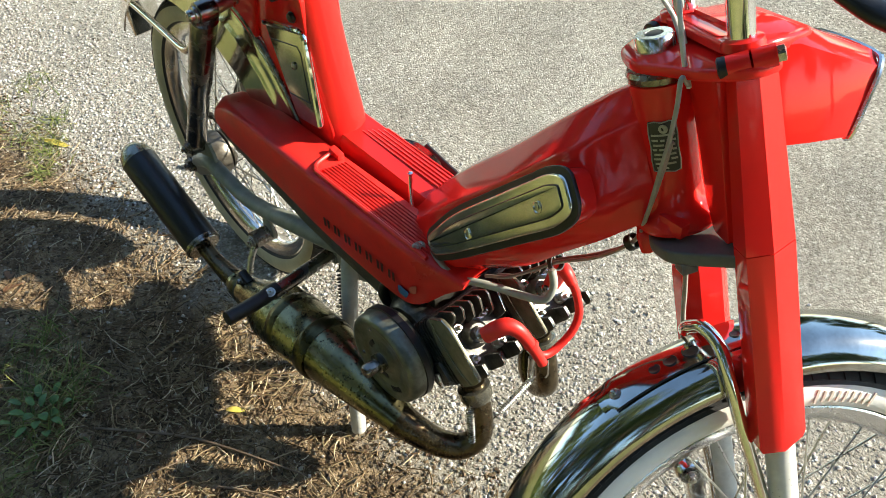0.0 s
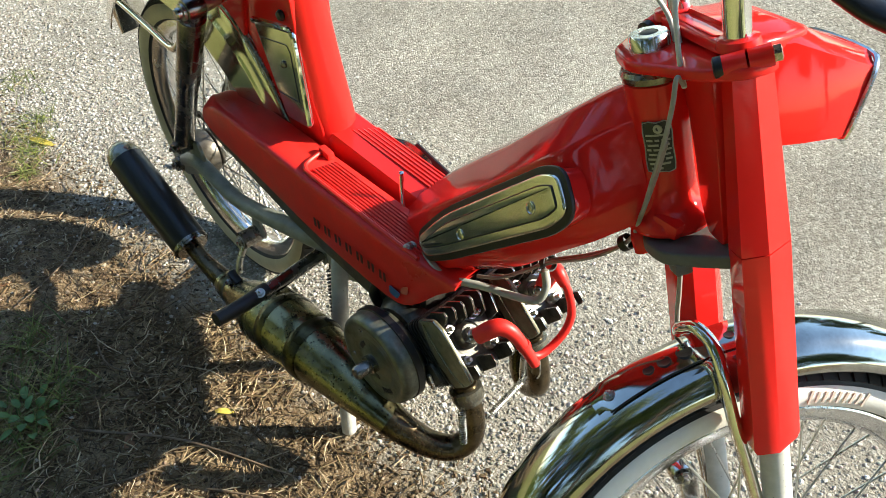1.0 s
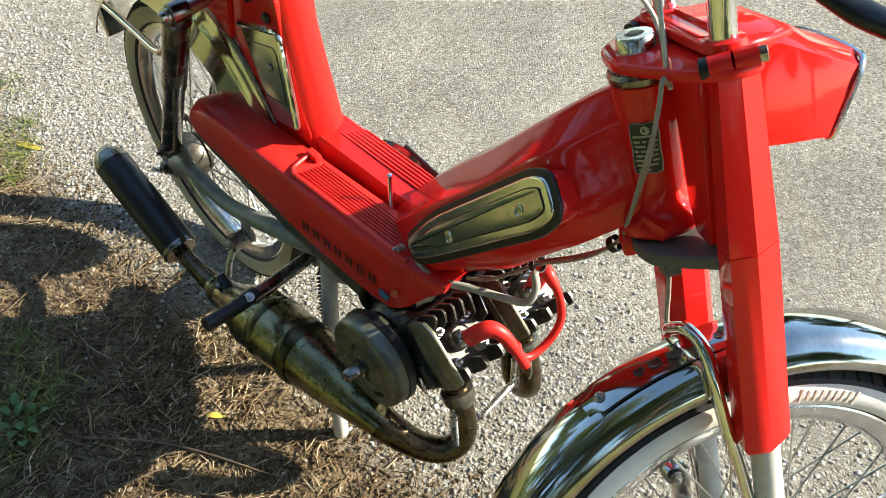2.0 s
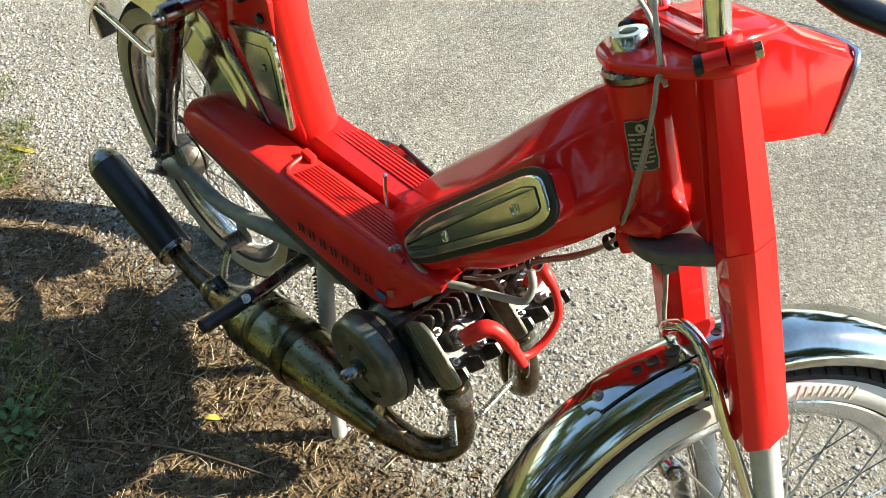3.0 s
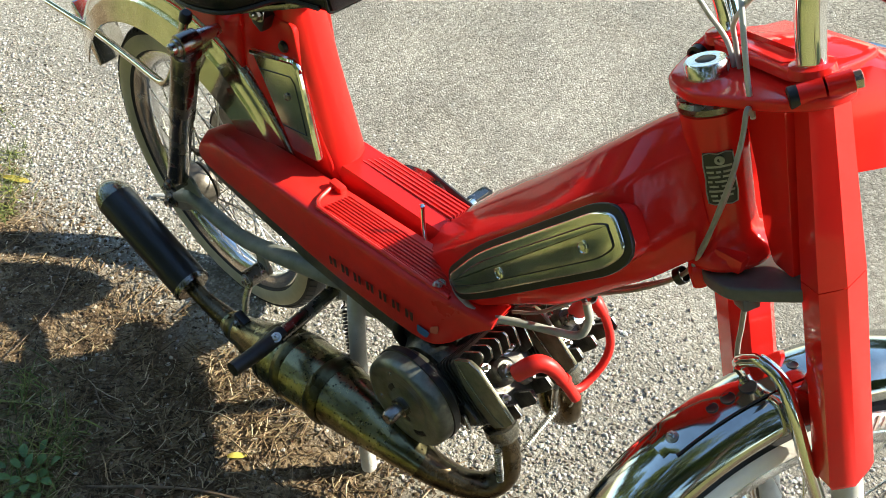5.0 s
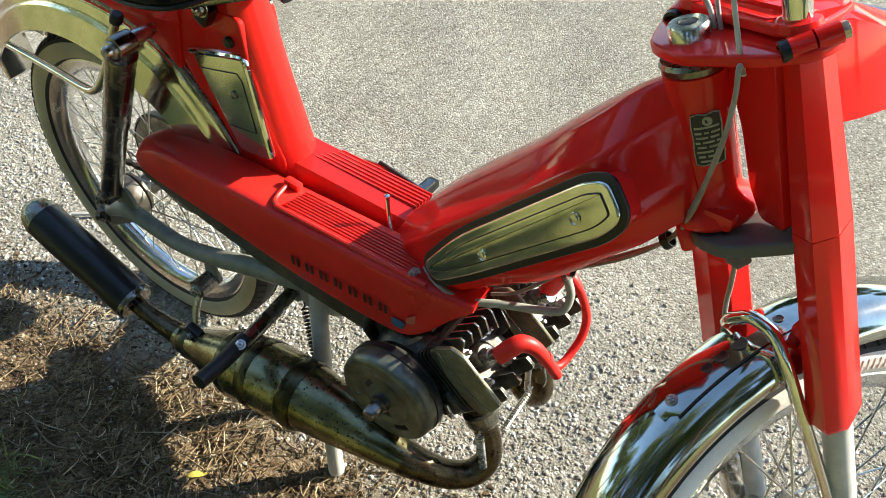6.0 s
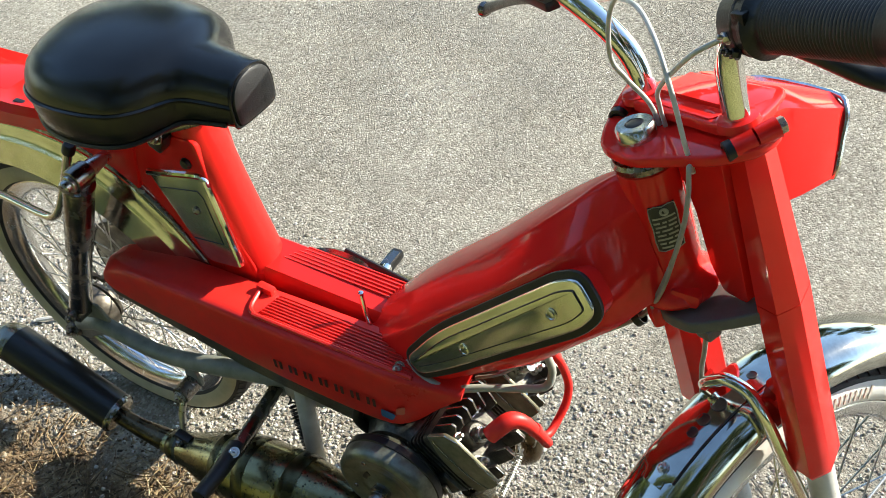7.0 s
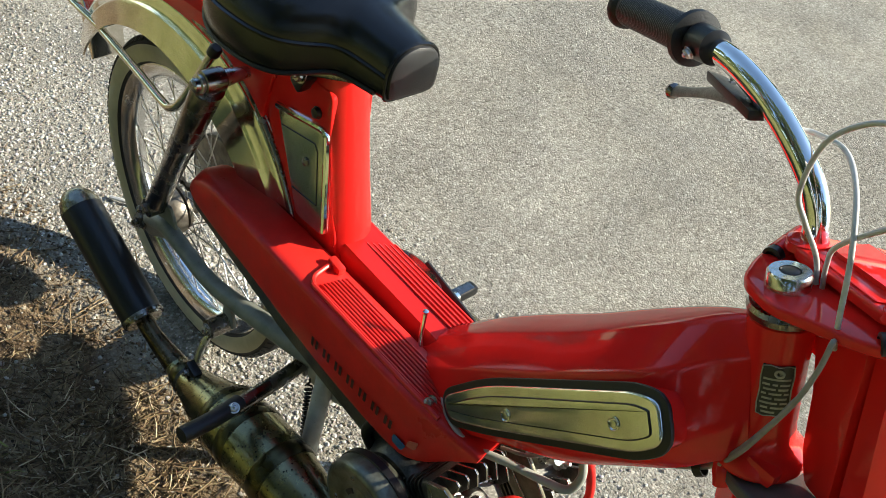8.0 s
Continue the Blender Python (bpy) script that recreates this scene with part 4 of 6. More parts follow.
part("pulley", lathe([(0.012, 0.075), (0.055, 0.072), (0.096, 0.078), (0.100, 0.084), (0.096, 0.09), (0.02, 0.1)], (0.43, 0.0, 0.362), (0, 1, 0), 48), STEEL, moped, "steel drive pulley on the far side")
part("variator", lathe([(0.014, 0.06), (0.05, 0.062), (0.064, 0.070), (0.068, 0.078), (0.066, 0.092), (0.058, 0.104), (0.03, 0.108), (0.012, 0.114)], (0.634, 0.0, 0.354), (0, 1, 0), 44), CAST, moped, "dark oily variator drum")
part("drive_belt", tube([(0.634, 0.084, 0.418), (0.53, 0.086, 0.441), (0.43, 0.087, 0.4605)], 0.0055, 8, 3, flat=0.6), BLACK_MATT, moped, "black drive belt run")
part("drive_belt", tube([(0.634, 0.084, 0.290), (0.53, 0.086, 0.276), (0.43, 0.087, 0.2635)], 0.0055, 8, 3, flat=0.6), BLACK_MATT, moped, "black drive belt run")
brk = part("exhaust_bracket", prism(flat(rounded([(0.252, 0.338), (0.268, 0.334), (0.278, 0.292), (0.262, 0.280), (0.246, 0.29)], 0.006, 2), -0.108), (0, 1, 0), 0.006, 0.0015), GREYGREEN, moped, "grey-green exhaust hanger")
part("bracket_sleeve", lathe([(0.008, 0), (0.0145, 0.002), (0.0145, 0.040), (0.008, 0.042)], (0.258, -0.138, 0.291), (0, 1, 0), 20), STEEL, brk)
part("bracket_bolt", bolt((0.258, -0.137, 0.291), (0, -1, 0), 0.008, 0.006), ZINC, brk)
part("bracket_rod", tube([(0.258, -0.13, 0.285), (0.258, -0.145, 0.26), (0.262, -0.155, 0.235)], 0.0055, 10, 3), ZINC, brk)
chain = bmesh.new()
for k in range(40):
    t = k / 40
    block_at = Vector((0.02 + 0.40 * t, -0.055, 0.372 + 0.03 * t))
    c = bmesh.ops.create_cube(chain, size=1)["verts"]
    bmesh.ops.scale(chain, vec=(0.0095, 0.004 if k % 2 else 0.007, 0.008), verts=c)
    bmesh.ops.translate(chain, vec=block_at, verts=c)
part("drive_chain", chain, GREASE, moped, "oily drive chain")

# footrest peg and stand
peg = part("footrest_bar", tube([(0.402, 0.10, 0.332), (0.404, -0.05, 0.334), (0.416, -0.13, 0.340), (0.427, -0.20, 0.345)], 0.0105, 16, 4), STEEL, moped, "worn steel footrest bar with a black peg")
part("bar_collar", tube([(0.4045, -0.058, 0.3342), (0.4065, -0.076, 0.3355)], 0.0135, 16, 1), GREYGREEN, peg)
part("peg", tube([(0.422, -0.190, 0.344), (0.428, -0.232, 0.347), (0.430, -0.275, 0.350)], [0.014, 0.0135, 0.013], 14, 3, flat=0.8), BLACK_MATT, peg, "black rubber peg")
part("peg_bolt", bolt((0.433, -0.205, 0.356), (0.3, -0.2, 0.9), 0.0055, 0.005), ZINC, peg)
part("peg_clamp", block((0.03, 0.03, 0.03), (0.404, -0.072, 0.334), 0.006), GREYGREEN, peg)
for s, y0 in ((-1, 0.0), (1, -0.02)):
    part("stand_leg", tube([(0.452, s * 0.075 + y0, 0.385), (0.462, s * 0.092 + y0, 0.33), (0.474, s * 0.112 + y0, 0.18), (0.483, s * 0.124 + y0, 0.006)], 0.0125, 14, 4), WHITE_PAINT, moped, "pale painted centre-stand leg")
part("stand_bridge", tube([(0.462, -0.092, 0.33), (0.455, 0.0, 0.34), (0.462, 0.072, 0.33)], 0.011, 12, 4), WHITE_PAINT, moped)
part("stand_plate", prism(flat(rounded([(0.40, 0.36), (0.49, 0.385), (0.50, 0.34), (0.45, 0.315), (0.42, 0.318)], 0.01, 3), -0.082), (0, 1, 0), 0.005, 0.0015), WHITE_PAINT, moped)
part("stand_spring", spring((0.432, -0.088, 0.318), (0.470, -0.115, 0.215), 0.0052, 0.0014, 20), BLACK, moped, "black stand return spring")
crank = part("pedal_crank", tube([(0.43, 0.10, 0.34), (0.42, 0.16, 0.325), (0.412, 0.20, 0.318)], 0.009, 12, 3), CHROME, moped, "chrome footrest bar")
part("pedal", block((0.020, 0.048, 0.016), (0.409, 0.218, 0.315), 0.004), BLACK_MATT, crank, "black ribbed pedal rubber")
part("pedal_plate", block((0.016, 0.036, 0.004), (0.409, 0.216, 0.3235), 0.001), STEEL, crank)

# ---- engine ----
E_AX = Vector((0.677, 0, 0.736)).normalized()
G_AX = Vector((0.736, 0, -0.677)).normalized()
ENG = Matrix.Translation((0.719, 0, 0.400)) @ Matrix((E_AX, Vector((0, 1, 0)), G_AX)).transposed().to_4x4()
part("crankcase", bevel(lathe([(0.05, -0.115), (0.06, -0.10), (0.062, 0.06), (0.055, 0.085)], (0.632, 0, 0.356), (0, 1, 0), 28), 0.004), CAST, moped, "dark oily crankcase")
# unseen block, added to stop sun passing behind the engine onto the verge
part("far_shade_block", block((0.15, 0.03, 0.10), (0.535, 0.055, 0.367), 0.010), CAST, moped)
part("crankcase_top", block((0.09, 0.12, 0.05), (0.61, -0.03, 0.405), 0.012), CAST, moped)
GC = -0.0075
for yc in (-0.078, 0.036):
    cyl = part("cylinder", lathe([(0.034, -0.10), (0.034, -0.012)], (0, yc, GC), (1, 0, 0), 28), CAST, moped, "dark finned cylinder barrel", ENG)
    square = rounded([(yc - 0.043, GC - 0.048), (yc + 0.043, GC - 0.048), (yc + 0.043, GC + 0.047), (yc - 0.043, GC + 0.047)], 0.010, 3)
    for k in range(7):
        e = -0.066 + k * 0.0078
        part("cooling_fin", loft([[(e, y, g) for y, g in square], [(e + 0.0026, y, g) for y, g in square]]), CAST, cyl)
    head = part("cylinder_head", bevel(loft([[(-0.012, y, g) for y, g in square], [(0.006, y, g) for y, g in square]]), 0.002), CAST, moped, "finned cylinder head with a spark plug", ENG)
    part("plug_boss", lathe([(0.019, 0.0), (0.017, 0.014), (0.0125, 0.018)], (0, yc, GC - 0.002), (1, 0, 0), 20), CAST, head)
    # tall thin fins, open round the plug and the nuts
    for k in range(6):
        y = yc - 0.0285 + k * 0.0138
        rear = -0.034 if k == 0 else (-0.030, -0.026, -0.026, -0.020, -0.010)[k - 1]
        top = [(0.002, -0.0555), (0.012, -0.0575), (0.040, -0.053), (0.042, -0.047), (0.034, rear - 0.006), (0.016, rear), (0.002, rear)]
        low = [(0.002, 0.020), (0.018, 0.0195), (0.043, 0.0205), (0.044, 0.034), (0.038, 0.038), (0.002, 0.042)]
        for o in ((top, low) if k not in (1, 3) else (top,)):
            w = 0.0032 if o is top else 0.0052
            fin = part("head_fin", prism([(a, y - w / 2, g) for a, g in o], (0, 1, 0), w, 0.0006, 1), CAST, head)
            part("worn_edge", tube([(a, y - w / 2 + 0.0004, g) for a, g in o[1:5]], 0.0006, 6, 1), ALLOY, fin)
    # broad lens-shaped outer plate of the head
    o = rounded([(0.0038, -0.0575), (0.0345, -0.0510), (0.0425, -0.0370), (0.0420, 0.0360), (0.0230, 0.0405), (-0.0066, 0.0406), (-0.0120, 0.010), (-0.0115, -0.0180)], 0.004, 2)
    ys = yc - 0.0440
    face = part("head_side_plate", prism([(a, ys, g) for a, g in o], (0, 1, 0), 0.0048, 0.0014), HEAD_FACE, head, "olive cast side plate of the head")
    inner = [(0.0075, -0.0500), (0.0050, -0.030), (0.0060, 0.0), (0.0100, 0.024), (0.0180, 0.0385)]
    part("plate_ridge", tube([(a, ys - 0.0002, g) for a, g in inner], 0.0008, 6, 4), CAST_LIGHT, face)
    part("plate_border", tube([(a, ys + 0.0006, g) for a, g in ((0.0075, -0.0555), (0.0335, -0.0500), (0.0410, -0.0370), (0.0412, 0.0), (0.0408, 0.0355))], 0.0010, 6, 1), ALLOY, face)
    for dy, dg in ((-0.022, -0.0215), (0.022, -0.0215), (-0.022, 0.0225), (0.022, 0.0225)):
        part("head_nut", bolt((0.006, yc + dy, GC + dg), (1, 0, 0), 0.0066, 0.014), ZINC, head)
    plug = part("spark_plug", lathe([(0.0105, 0.014), (0.0105, 0.026)], (0, yc - 0.002, GC - 0.003), (1, 0, 0.1), 6), ZINC, moped, "silver spark plug", ENG)
    part("plug_neck", lathe([(0.0095, 0.026), (0.0095, 0.030), (0.008, 0.031), (0.008, 0.042)], (0, yc - 0.002, GC - 0.003), (1, 0, 0.1), 18), ZINC, plug)
cap_a = part("plug_cap", tube([(0.745, -0.086, 0.439), (0.754, -0.077, 0.450), (0.763, -0.067, 0.456), (0.775, -0.058, 0.449), (0.788, -0.048, 0.424), (0.799, -0.0395, 0.397)], [0.0105, 0.0112, 0.0108, 0.0092, 0.0074, 0.0066], 16, 6), CAPRED, moped, "red silicone spark plug cap")
part("cap_ring", tube([(0.7845, -0.0495, 0.430), (0.7862, -0.0465, 0.424)], 0.0090, 16, 1), CAPRED, cap_a)
part("plug_cap", tube([(0.728, 0.044, 0.418), (0.742, 0.038, 0.452), (0.757, 0.028, 0.484), (0.771, 0.020, 0.496), (0.784, 0.020, 0.484)], [0.0105, 0.0112, 0.0105, 0.0088, 0.0066], 16, 6), CAPRED, moped, "red silicone spark plug cap")
part("ignition_lead", tube([(0.790, -0.046, 0.415), (0.796, -0.032, 0.404), (0.799, -0.012, 0.408), (0.802, 0.008, 0.425), (0.799, 0.020, 0.445), (0.789, 0.023, 0.470), (0.780, 0.020, 0.490)], 0.0052, 12, 6), CAPRED, moped, "red ignition lead")

# flywheel cover with slots
FC = Vector((0.634, -0.127, 0.354))
fly = part("flywheel_cover", lathe([(0.056, 0.004), (0.061, 0.0), (0.0655, -0.004), (0.0665, -0.010), (0.066, -0.026), (0.0645, -0.034), (0.061, -0.0378), (0.0565, -0.0385), (0.053, -0.0375), (0.046, -0.0362), (0.040, -0.0368), (0.037, -0.0350), (0.033, -0.0342), (0.022, -0.0350), (0.018, -0.0375), (0.012, -0.0378)], FC, (0, 1, 0), 72), FLYWHEEL, moped, "round grey-green flywheel cover with a stepped face")
part("cover_band", lathe([(0.0665, -0.006), (0.068, -0.007), (0.068, -0.016), (0.0665, -0.017)], FC, (0, 1, 0), 64, closed=True), BLACK, fly)
# black plates on the closed face paint the shade of its openings and slots
for mid, span in ((152, 18), (262, 22)):
    arc = [radians(mid - span + 2 * span * i / 6) for i in range(7)]
    pts = [FC + Vector((math.cos(a) * 0.031, -0.0338, math.sin(a) * 0.031)) for a in arc] + [FC + Vector((math.cos(a) * 0.024, -0.0338, math.sin(a) * 0.024)) for a in arc[::-1]]
    part("vent_shade_plate", prism(pts, (0, -1, 0), 0.0016, 0.0004), BLACK, fly)
for k in range(9):
    a = radians(292 + 3.4 * k)
    pts = [FC + Vector((math.cos(a) * r - math.sin(a) * w, -0.0364 + (0.0006 if r > 0.04 else 0.0), math.sin(a) * r + math.cos(a) * w)) for r, w in ((0.040, -0.0005), (0.050, -0.0007), (0.050, 0.0007), (0.040, 0.0005))]
    part("slot_shade_plate", prism(pts, (0, -1, 0), 0.0010), BLACK, fly)
for a, r in ((radians(118), 0.048), (radians(205), 0.047)):
    part("cover_rivet", lathe([(0.0032, 0), (0.0028, 0.0012), (0.001, 0.0018)], FC + Vector((math.cos(a) * r, -0.0362, math.sin(a) * r)), (0, -1, 0), 12), STEEL, fly)
part("flywheel_nut", lathe([(0.013, -0.034), (0.013, -0.046), (0.0095, -0.047), (0.0095, -0.064), (0.0075, -0.067), (0.004, -0.066)], FC, (0, 1, 0), 18), STEEL, fly, "protruding crankshaft nut")
part("case_bracket", block((0.03, 0.02, 0.04), (0.698, -0.115, 0.352), 0.004, Matrix.Rotation(radians(40), 4, "Y")), CAST, moped)
part("bracket_tab", block((0.006, 0.004, 0.022), (0.706, -0.128, 0.350), 0.001, Matrix.Rotation(radians(-25), 4, "Y")), ZINC, moped)
part("carburettor", lathe([(0.016, -0.03), (0.018, -0.02), (0.018, 0.02), (0.014, 0.03)], (0.625, -0.075, 0.428), (0.2, -1, 0.25), 20), BLACK, moped, "black carburettor body")
part("inlet_hose", tube([(0.585, -0.09, 0.425), (0.57, -0.10, 0.41), (0.565, -0.105, 0.385), (0.58, -0.10, 0.36)], 0.0075, 10, 4), BLACK_MATT, moped, "black rubber hose")
part("engine_mount", tube([(0.60, -0.07, 0.435), (0.585, -0.085, 0.395), (0.60, -0.08, 0.36)], 0.008, 10, 4), BLACK, moped)

# fuel hose and the cables under the beam
part("fuel_hose", tube([(0.592, -0.040, 0.512), (0.610, -0.052, 0.516), (0.632, -0.072, 0.514), (0.655, -0.086, 0.511), (0.678, -0.092, 0.508), (0.705, -0.086, 0.506), (0.740, -0.072, 0.511), (0.776, -0.056, 0.511), (0.797, -0.044, 0.513), (0.800, -0.034, 0.530), (0.792, -0.030, 0.548)], 0.0048, 12, 6), HOSE, moped, "milky translucent fuel hose")
part("frame_cable", tube([STEER @ Vector((0.0, -0.040, -0.028)), (0.915, -0.039, 0.860), (0.919, -0.044, 0.838), (0.920, -0.047, 0.806), (0.916, -0.046, 0.767), (0.907, -0.040, 0.709), (0.889, -0.026, 0.657), (0.842, -0.014, 0.594), (0.786, -0.019, 0.547), (0.748, -0.050, 0.518), (0.716, -0.060, 0.502)], 0.0022, 10, 8), CABLE, moped, "grey cable clipped under the beam")
part("frame_cable", tube([(0.919, -0.042, 0.801), (0.915, -0.041, 0.763), (0.903, -0.035, 0.701), (0.884, -0.021, 0.648), (0.834, -0.008, 0.588), (0.779, -0.010, 0.540), (0.747, -0.010, 0.498)], 0.0022, 10, 8), CABLE, moped, "grey cable clipped under the beam")
part("cable_tie", lathe([(0.0075, -0.004), (0.0085, -0.004), (0.0085, 0.004), (0.0075, 0.004)], (0.887, -0.026, 0.654), (0.6, 0.2, 0.7), 14, closed=True), BLACK, moped)
part("cable_tie", lathe([(0.009, -0.004), (0.0105, -0.004), (0.0105, 0.004), (0.009, 0.004)], (0.783, -0.014, 0.543), (0.7, 0, 0.5), 14, closed=True), BLACK, moped)

# ---- exhaust ----
pipe = [(0.716, -0.080, 0.318), (0.727, -0.080, 0.285), (0.737, -0.083, 0.255), (0.740, -0.092, 0.228), (0.728, -0.112, 0.213), (0.705, -0.134, 0.219), (0.680, -0.152, 0.238), (0.655, -0.162, 0.251)]
down = part("exhaust_pipe", tube(pipe, [0.0165, 0.0165, 0.0168, 0.0175, 0.0185, 0.0195, 0.0215, 0.0245], 20, 6), BURNT, moped, "brown heat-stained exhaust header")
cone = [(0.660, -0.160, 0.249), (0.615, -0.167, 0.262), (0.56, -0.170, 0.268), (0.49, -0.171, 0.265), (0.43, -0.172, 0.255), (0.385, -0.172, 0.245), (0.335, -0.172, 0.230), (0.295, -0.172, 0.219), (0.262, -0.172, 0.212), (0.235, -0.172, 0.210)]
chamber = part("expansion_chamber", tube(cone, [0.0235, 0.031, 0.040, 0.0485, 0.050, 0.049, 0.039, 0.029, 0.0225, 0.018], 32, 5), EXHAUST, moped, "oil-stained steel expansion chamber")
for x0, r in ((0.497, 0.0492), (0.425, 0.0508), (0.378, 0.0488), (0.262, 0.0235)):
    z0 = np.interp(x0, [p[0] for p in cone[::-1]], [p[2] for p in cone[::-1]])
    part("weld_seam", lathe([(r - 0.0016, -0.0125), (r - 0.0002, -0.010), (r + 0.0002, -0.003), (r + 0.0009, 0), (r + 0.0002, 0.003), (r - 0.0002, 0.010), (r - 0.0016, 0.0125)], (x0, -0.1715 if x0 < 0.64 else -0.161, z0), (1, 0.02, 0.05 if x0 > 0.45 else 0.22), 32), WELD, chamber)
part("tail_pipe", tube([(0.245, -0.172, 0.211), (0.21, -0.173, 0.2115), (0.17, -0.174, 0.215), (0.12, -0.1755, 0.232)], [0.0185, 0.016, 0.0135, 0.0125], 18, 4), BURNT, chamber)
part("pipe_clamp", lathe([(0.0235, -0.012), (0.0255, -0.01), (0.0255, 0.01), (0.0235, 0.012)], (0.278, -0.172, 0.2145), (1, 0, 0.2), 24), BLACK, chamber, "black clamp band")
part("clamp_lug", block((0.026, 0.014, 0.024), (0.280, -0.172, 0.244), 0.004, Matrix.Rotation(radians(14), 4, "Y")), BLACK, chamber)
part("clamp_bolt", bolt((0.280, -0.180, 0.246), (0, -1, 0.1), 0.0055, 0.006), STEEL, chamber)
a, b = Vector((0.143, -0.1745, 0.2245)), Vector((-0.044, -0.1775, 0.3015))
w = (b - a).normalized()
L = (b - a).length
muffler = part("muffler", lathe([(0.026, 0.0), (0.0305, 0.001), (0.0312, 0.004), (0.0312, L - 0.004), (0.0305, L), (0.028, L)], a, w, 48), BLACK, moped, "satin black muffler with an alloy end cap")
part("front_ring", lathe([(0.0318, 0.0), (0.0322, 0.003), (0.0318, 0.006)], a, w, 48, caps=False), STEEL, muffler)
part("front_cap", lathe([(0.012, -0.004), (0.028, -0.003), (0.0295, 0.002)], a, w, 40), STEEL, muffler)
part("end_cap", lathe([(0.0314, L - 0.003), (0.0314, L + 0.002), (0.026, L + 0.018), (0.017, L + 0.030), (0.012, L + 0.032), (0.010, L + 0.024)], a, w, 40), CAST_LIGHT, muffler, "dull grey conical end cap")
# lettering on its flank, as plain bars
u = w.cross(Vector((0, 0, 1))).normalized()
if u.y > 0:
    u = -u
v = w.cross(u).normalized()
if v.z > 0:
    v = -v
for k in range(9):
    d0 = 0.028 + k * 0.016
    ang = 0.62
    dirn = u * math.cos(ang) + v * math.sin(ang)
    tang = -u * math.sin(ang) + v * math.cos(ang)
    c = a + w * d0 + dirn * 0.0311
    part("word_mark", prism([c + tang * -0.005, c + tang * -0.005 + w * 0.010, c + tang * 0.005 + w * 0.010, c + tang * 0.005], dirn, 0.0006), PLATE_SILVER, muffler)
part("second_exhaust_pipe", tube([(0.716, 0.045, 0.318), (0.729, 0.045, 0.285), (0.738, 0.043, 0.25), (0.735, 0.045, 0.222), (0.715, 0.05, 0.205), (0.695, 0.058, 0.216), (0.680, 0.075, 0.250), (0.655, 0.094, 0.296)], [0.0165, 0.0165, 0.017, 0.018, 0.019, 0.02, 0.022, 0.024], 20, 6), BURNT, moped, "brown far-side exhaust header")
for yc in (-0.08, 0.045):
    part("exhaust_flange", lathe([(0.017, -0.012), (0.0225, -0.01), (0.0225, 0.004), (0.019, 0.012)], (0.722, yc, 0.300), (0.4, 0, -0.9), 20), CAST_LIGHT, moped, "cast exhaust flange")
part("exhaust_spring", spring((0.733, -0.100, 0.288), (0.744, -0.106, 0.236), 0.0046, 0.0011, 14), ZINC, moped, "steel exhaust spring")
part("exhaust_spring", spring((0.735, -0.048, 0.236), (0.738, 0.010, 0.262), 0.0046, 0.0011, 18), ZINC, moped, "steel exhaust spring")
part("spring_sleeve", tube([(0.730, 0.018, 0.30), (0.732, 0.016, 0.262), (0.738, 0.010, 0.262)], 0.0045, 10, 3), ZINC, moped, "grey sleeved exhaust spring")
part("wire_hook", tube([(0.744, 0.036, 0.292), (0.752, 0.030, 0.278), (0.748, 0.030, 0.262), (0.738, 0.036, 0.258)], 0.0011, 6, 4), ZINC, moped)
# unseen chamber, added and set in height to cast shade on the verge
part("unseen_far_chamber", tube([(x, 0.142 - 0.05 * max(0.0, (x - 0.5) / 0.16), z + 0.047) for x, y, z in cone], [0.0235, 0.031, 0.040, 0.0485, 0.050, 0.049, 0.039, 0.029, 0.0225, 0.018], 28, 4), EXHAUST, moped, "unseen far-side chamber added to shade the verge")


# ---- ground ----
# the worn track on the road: slope against x, offset and sharpness
TRACK = (-0.22, 1.62, 1.9)


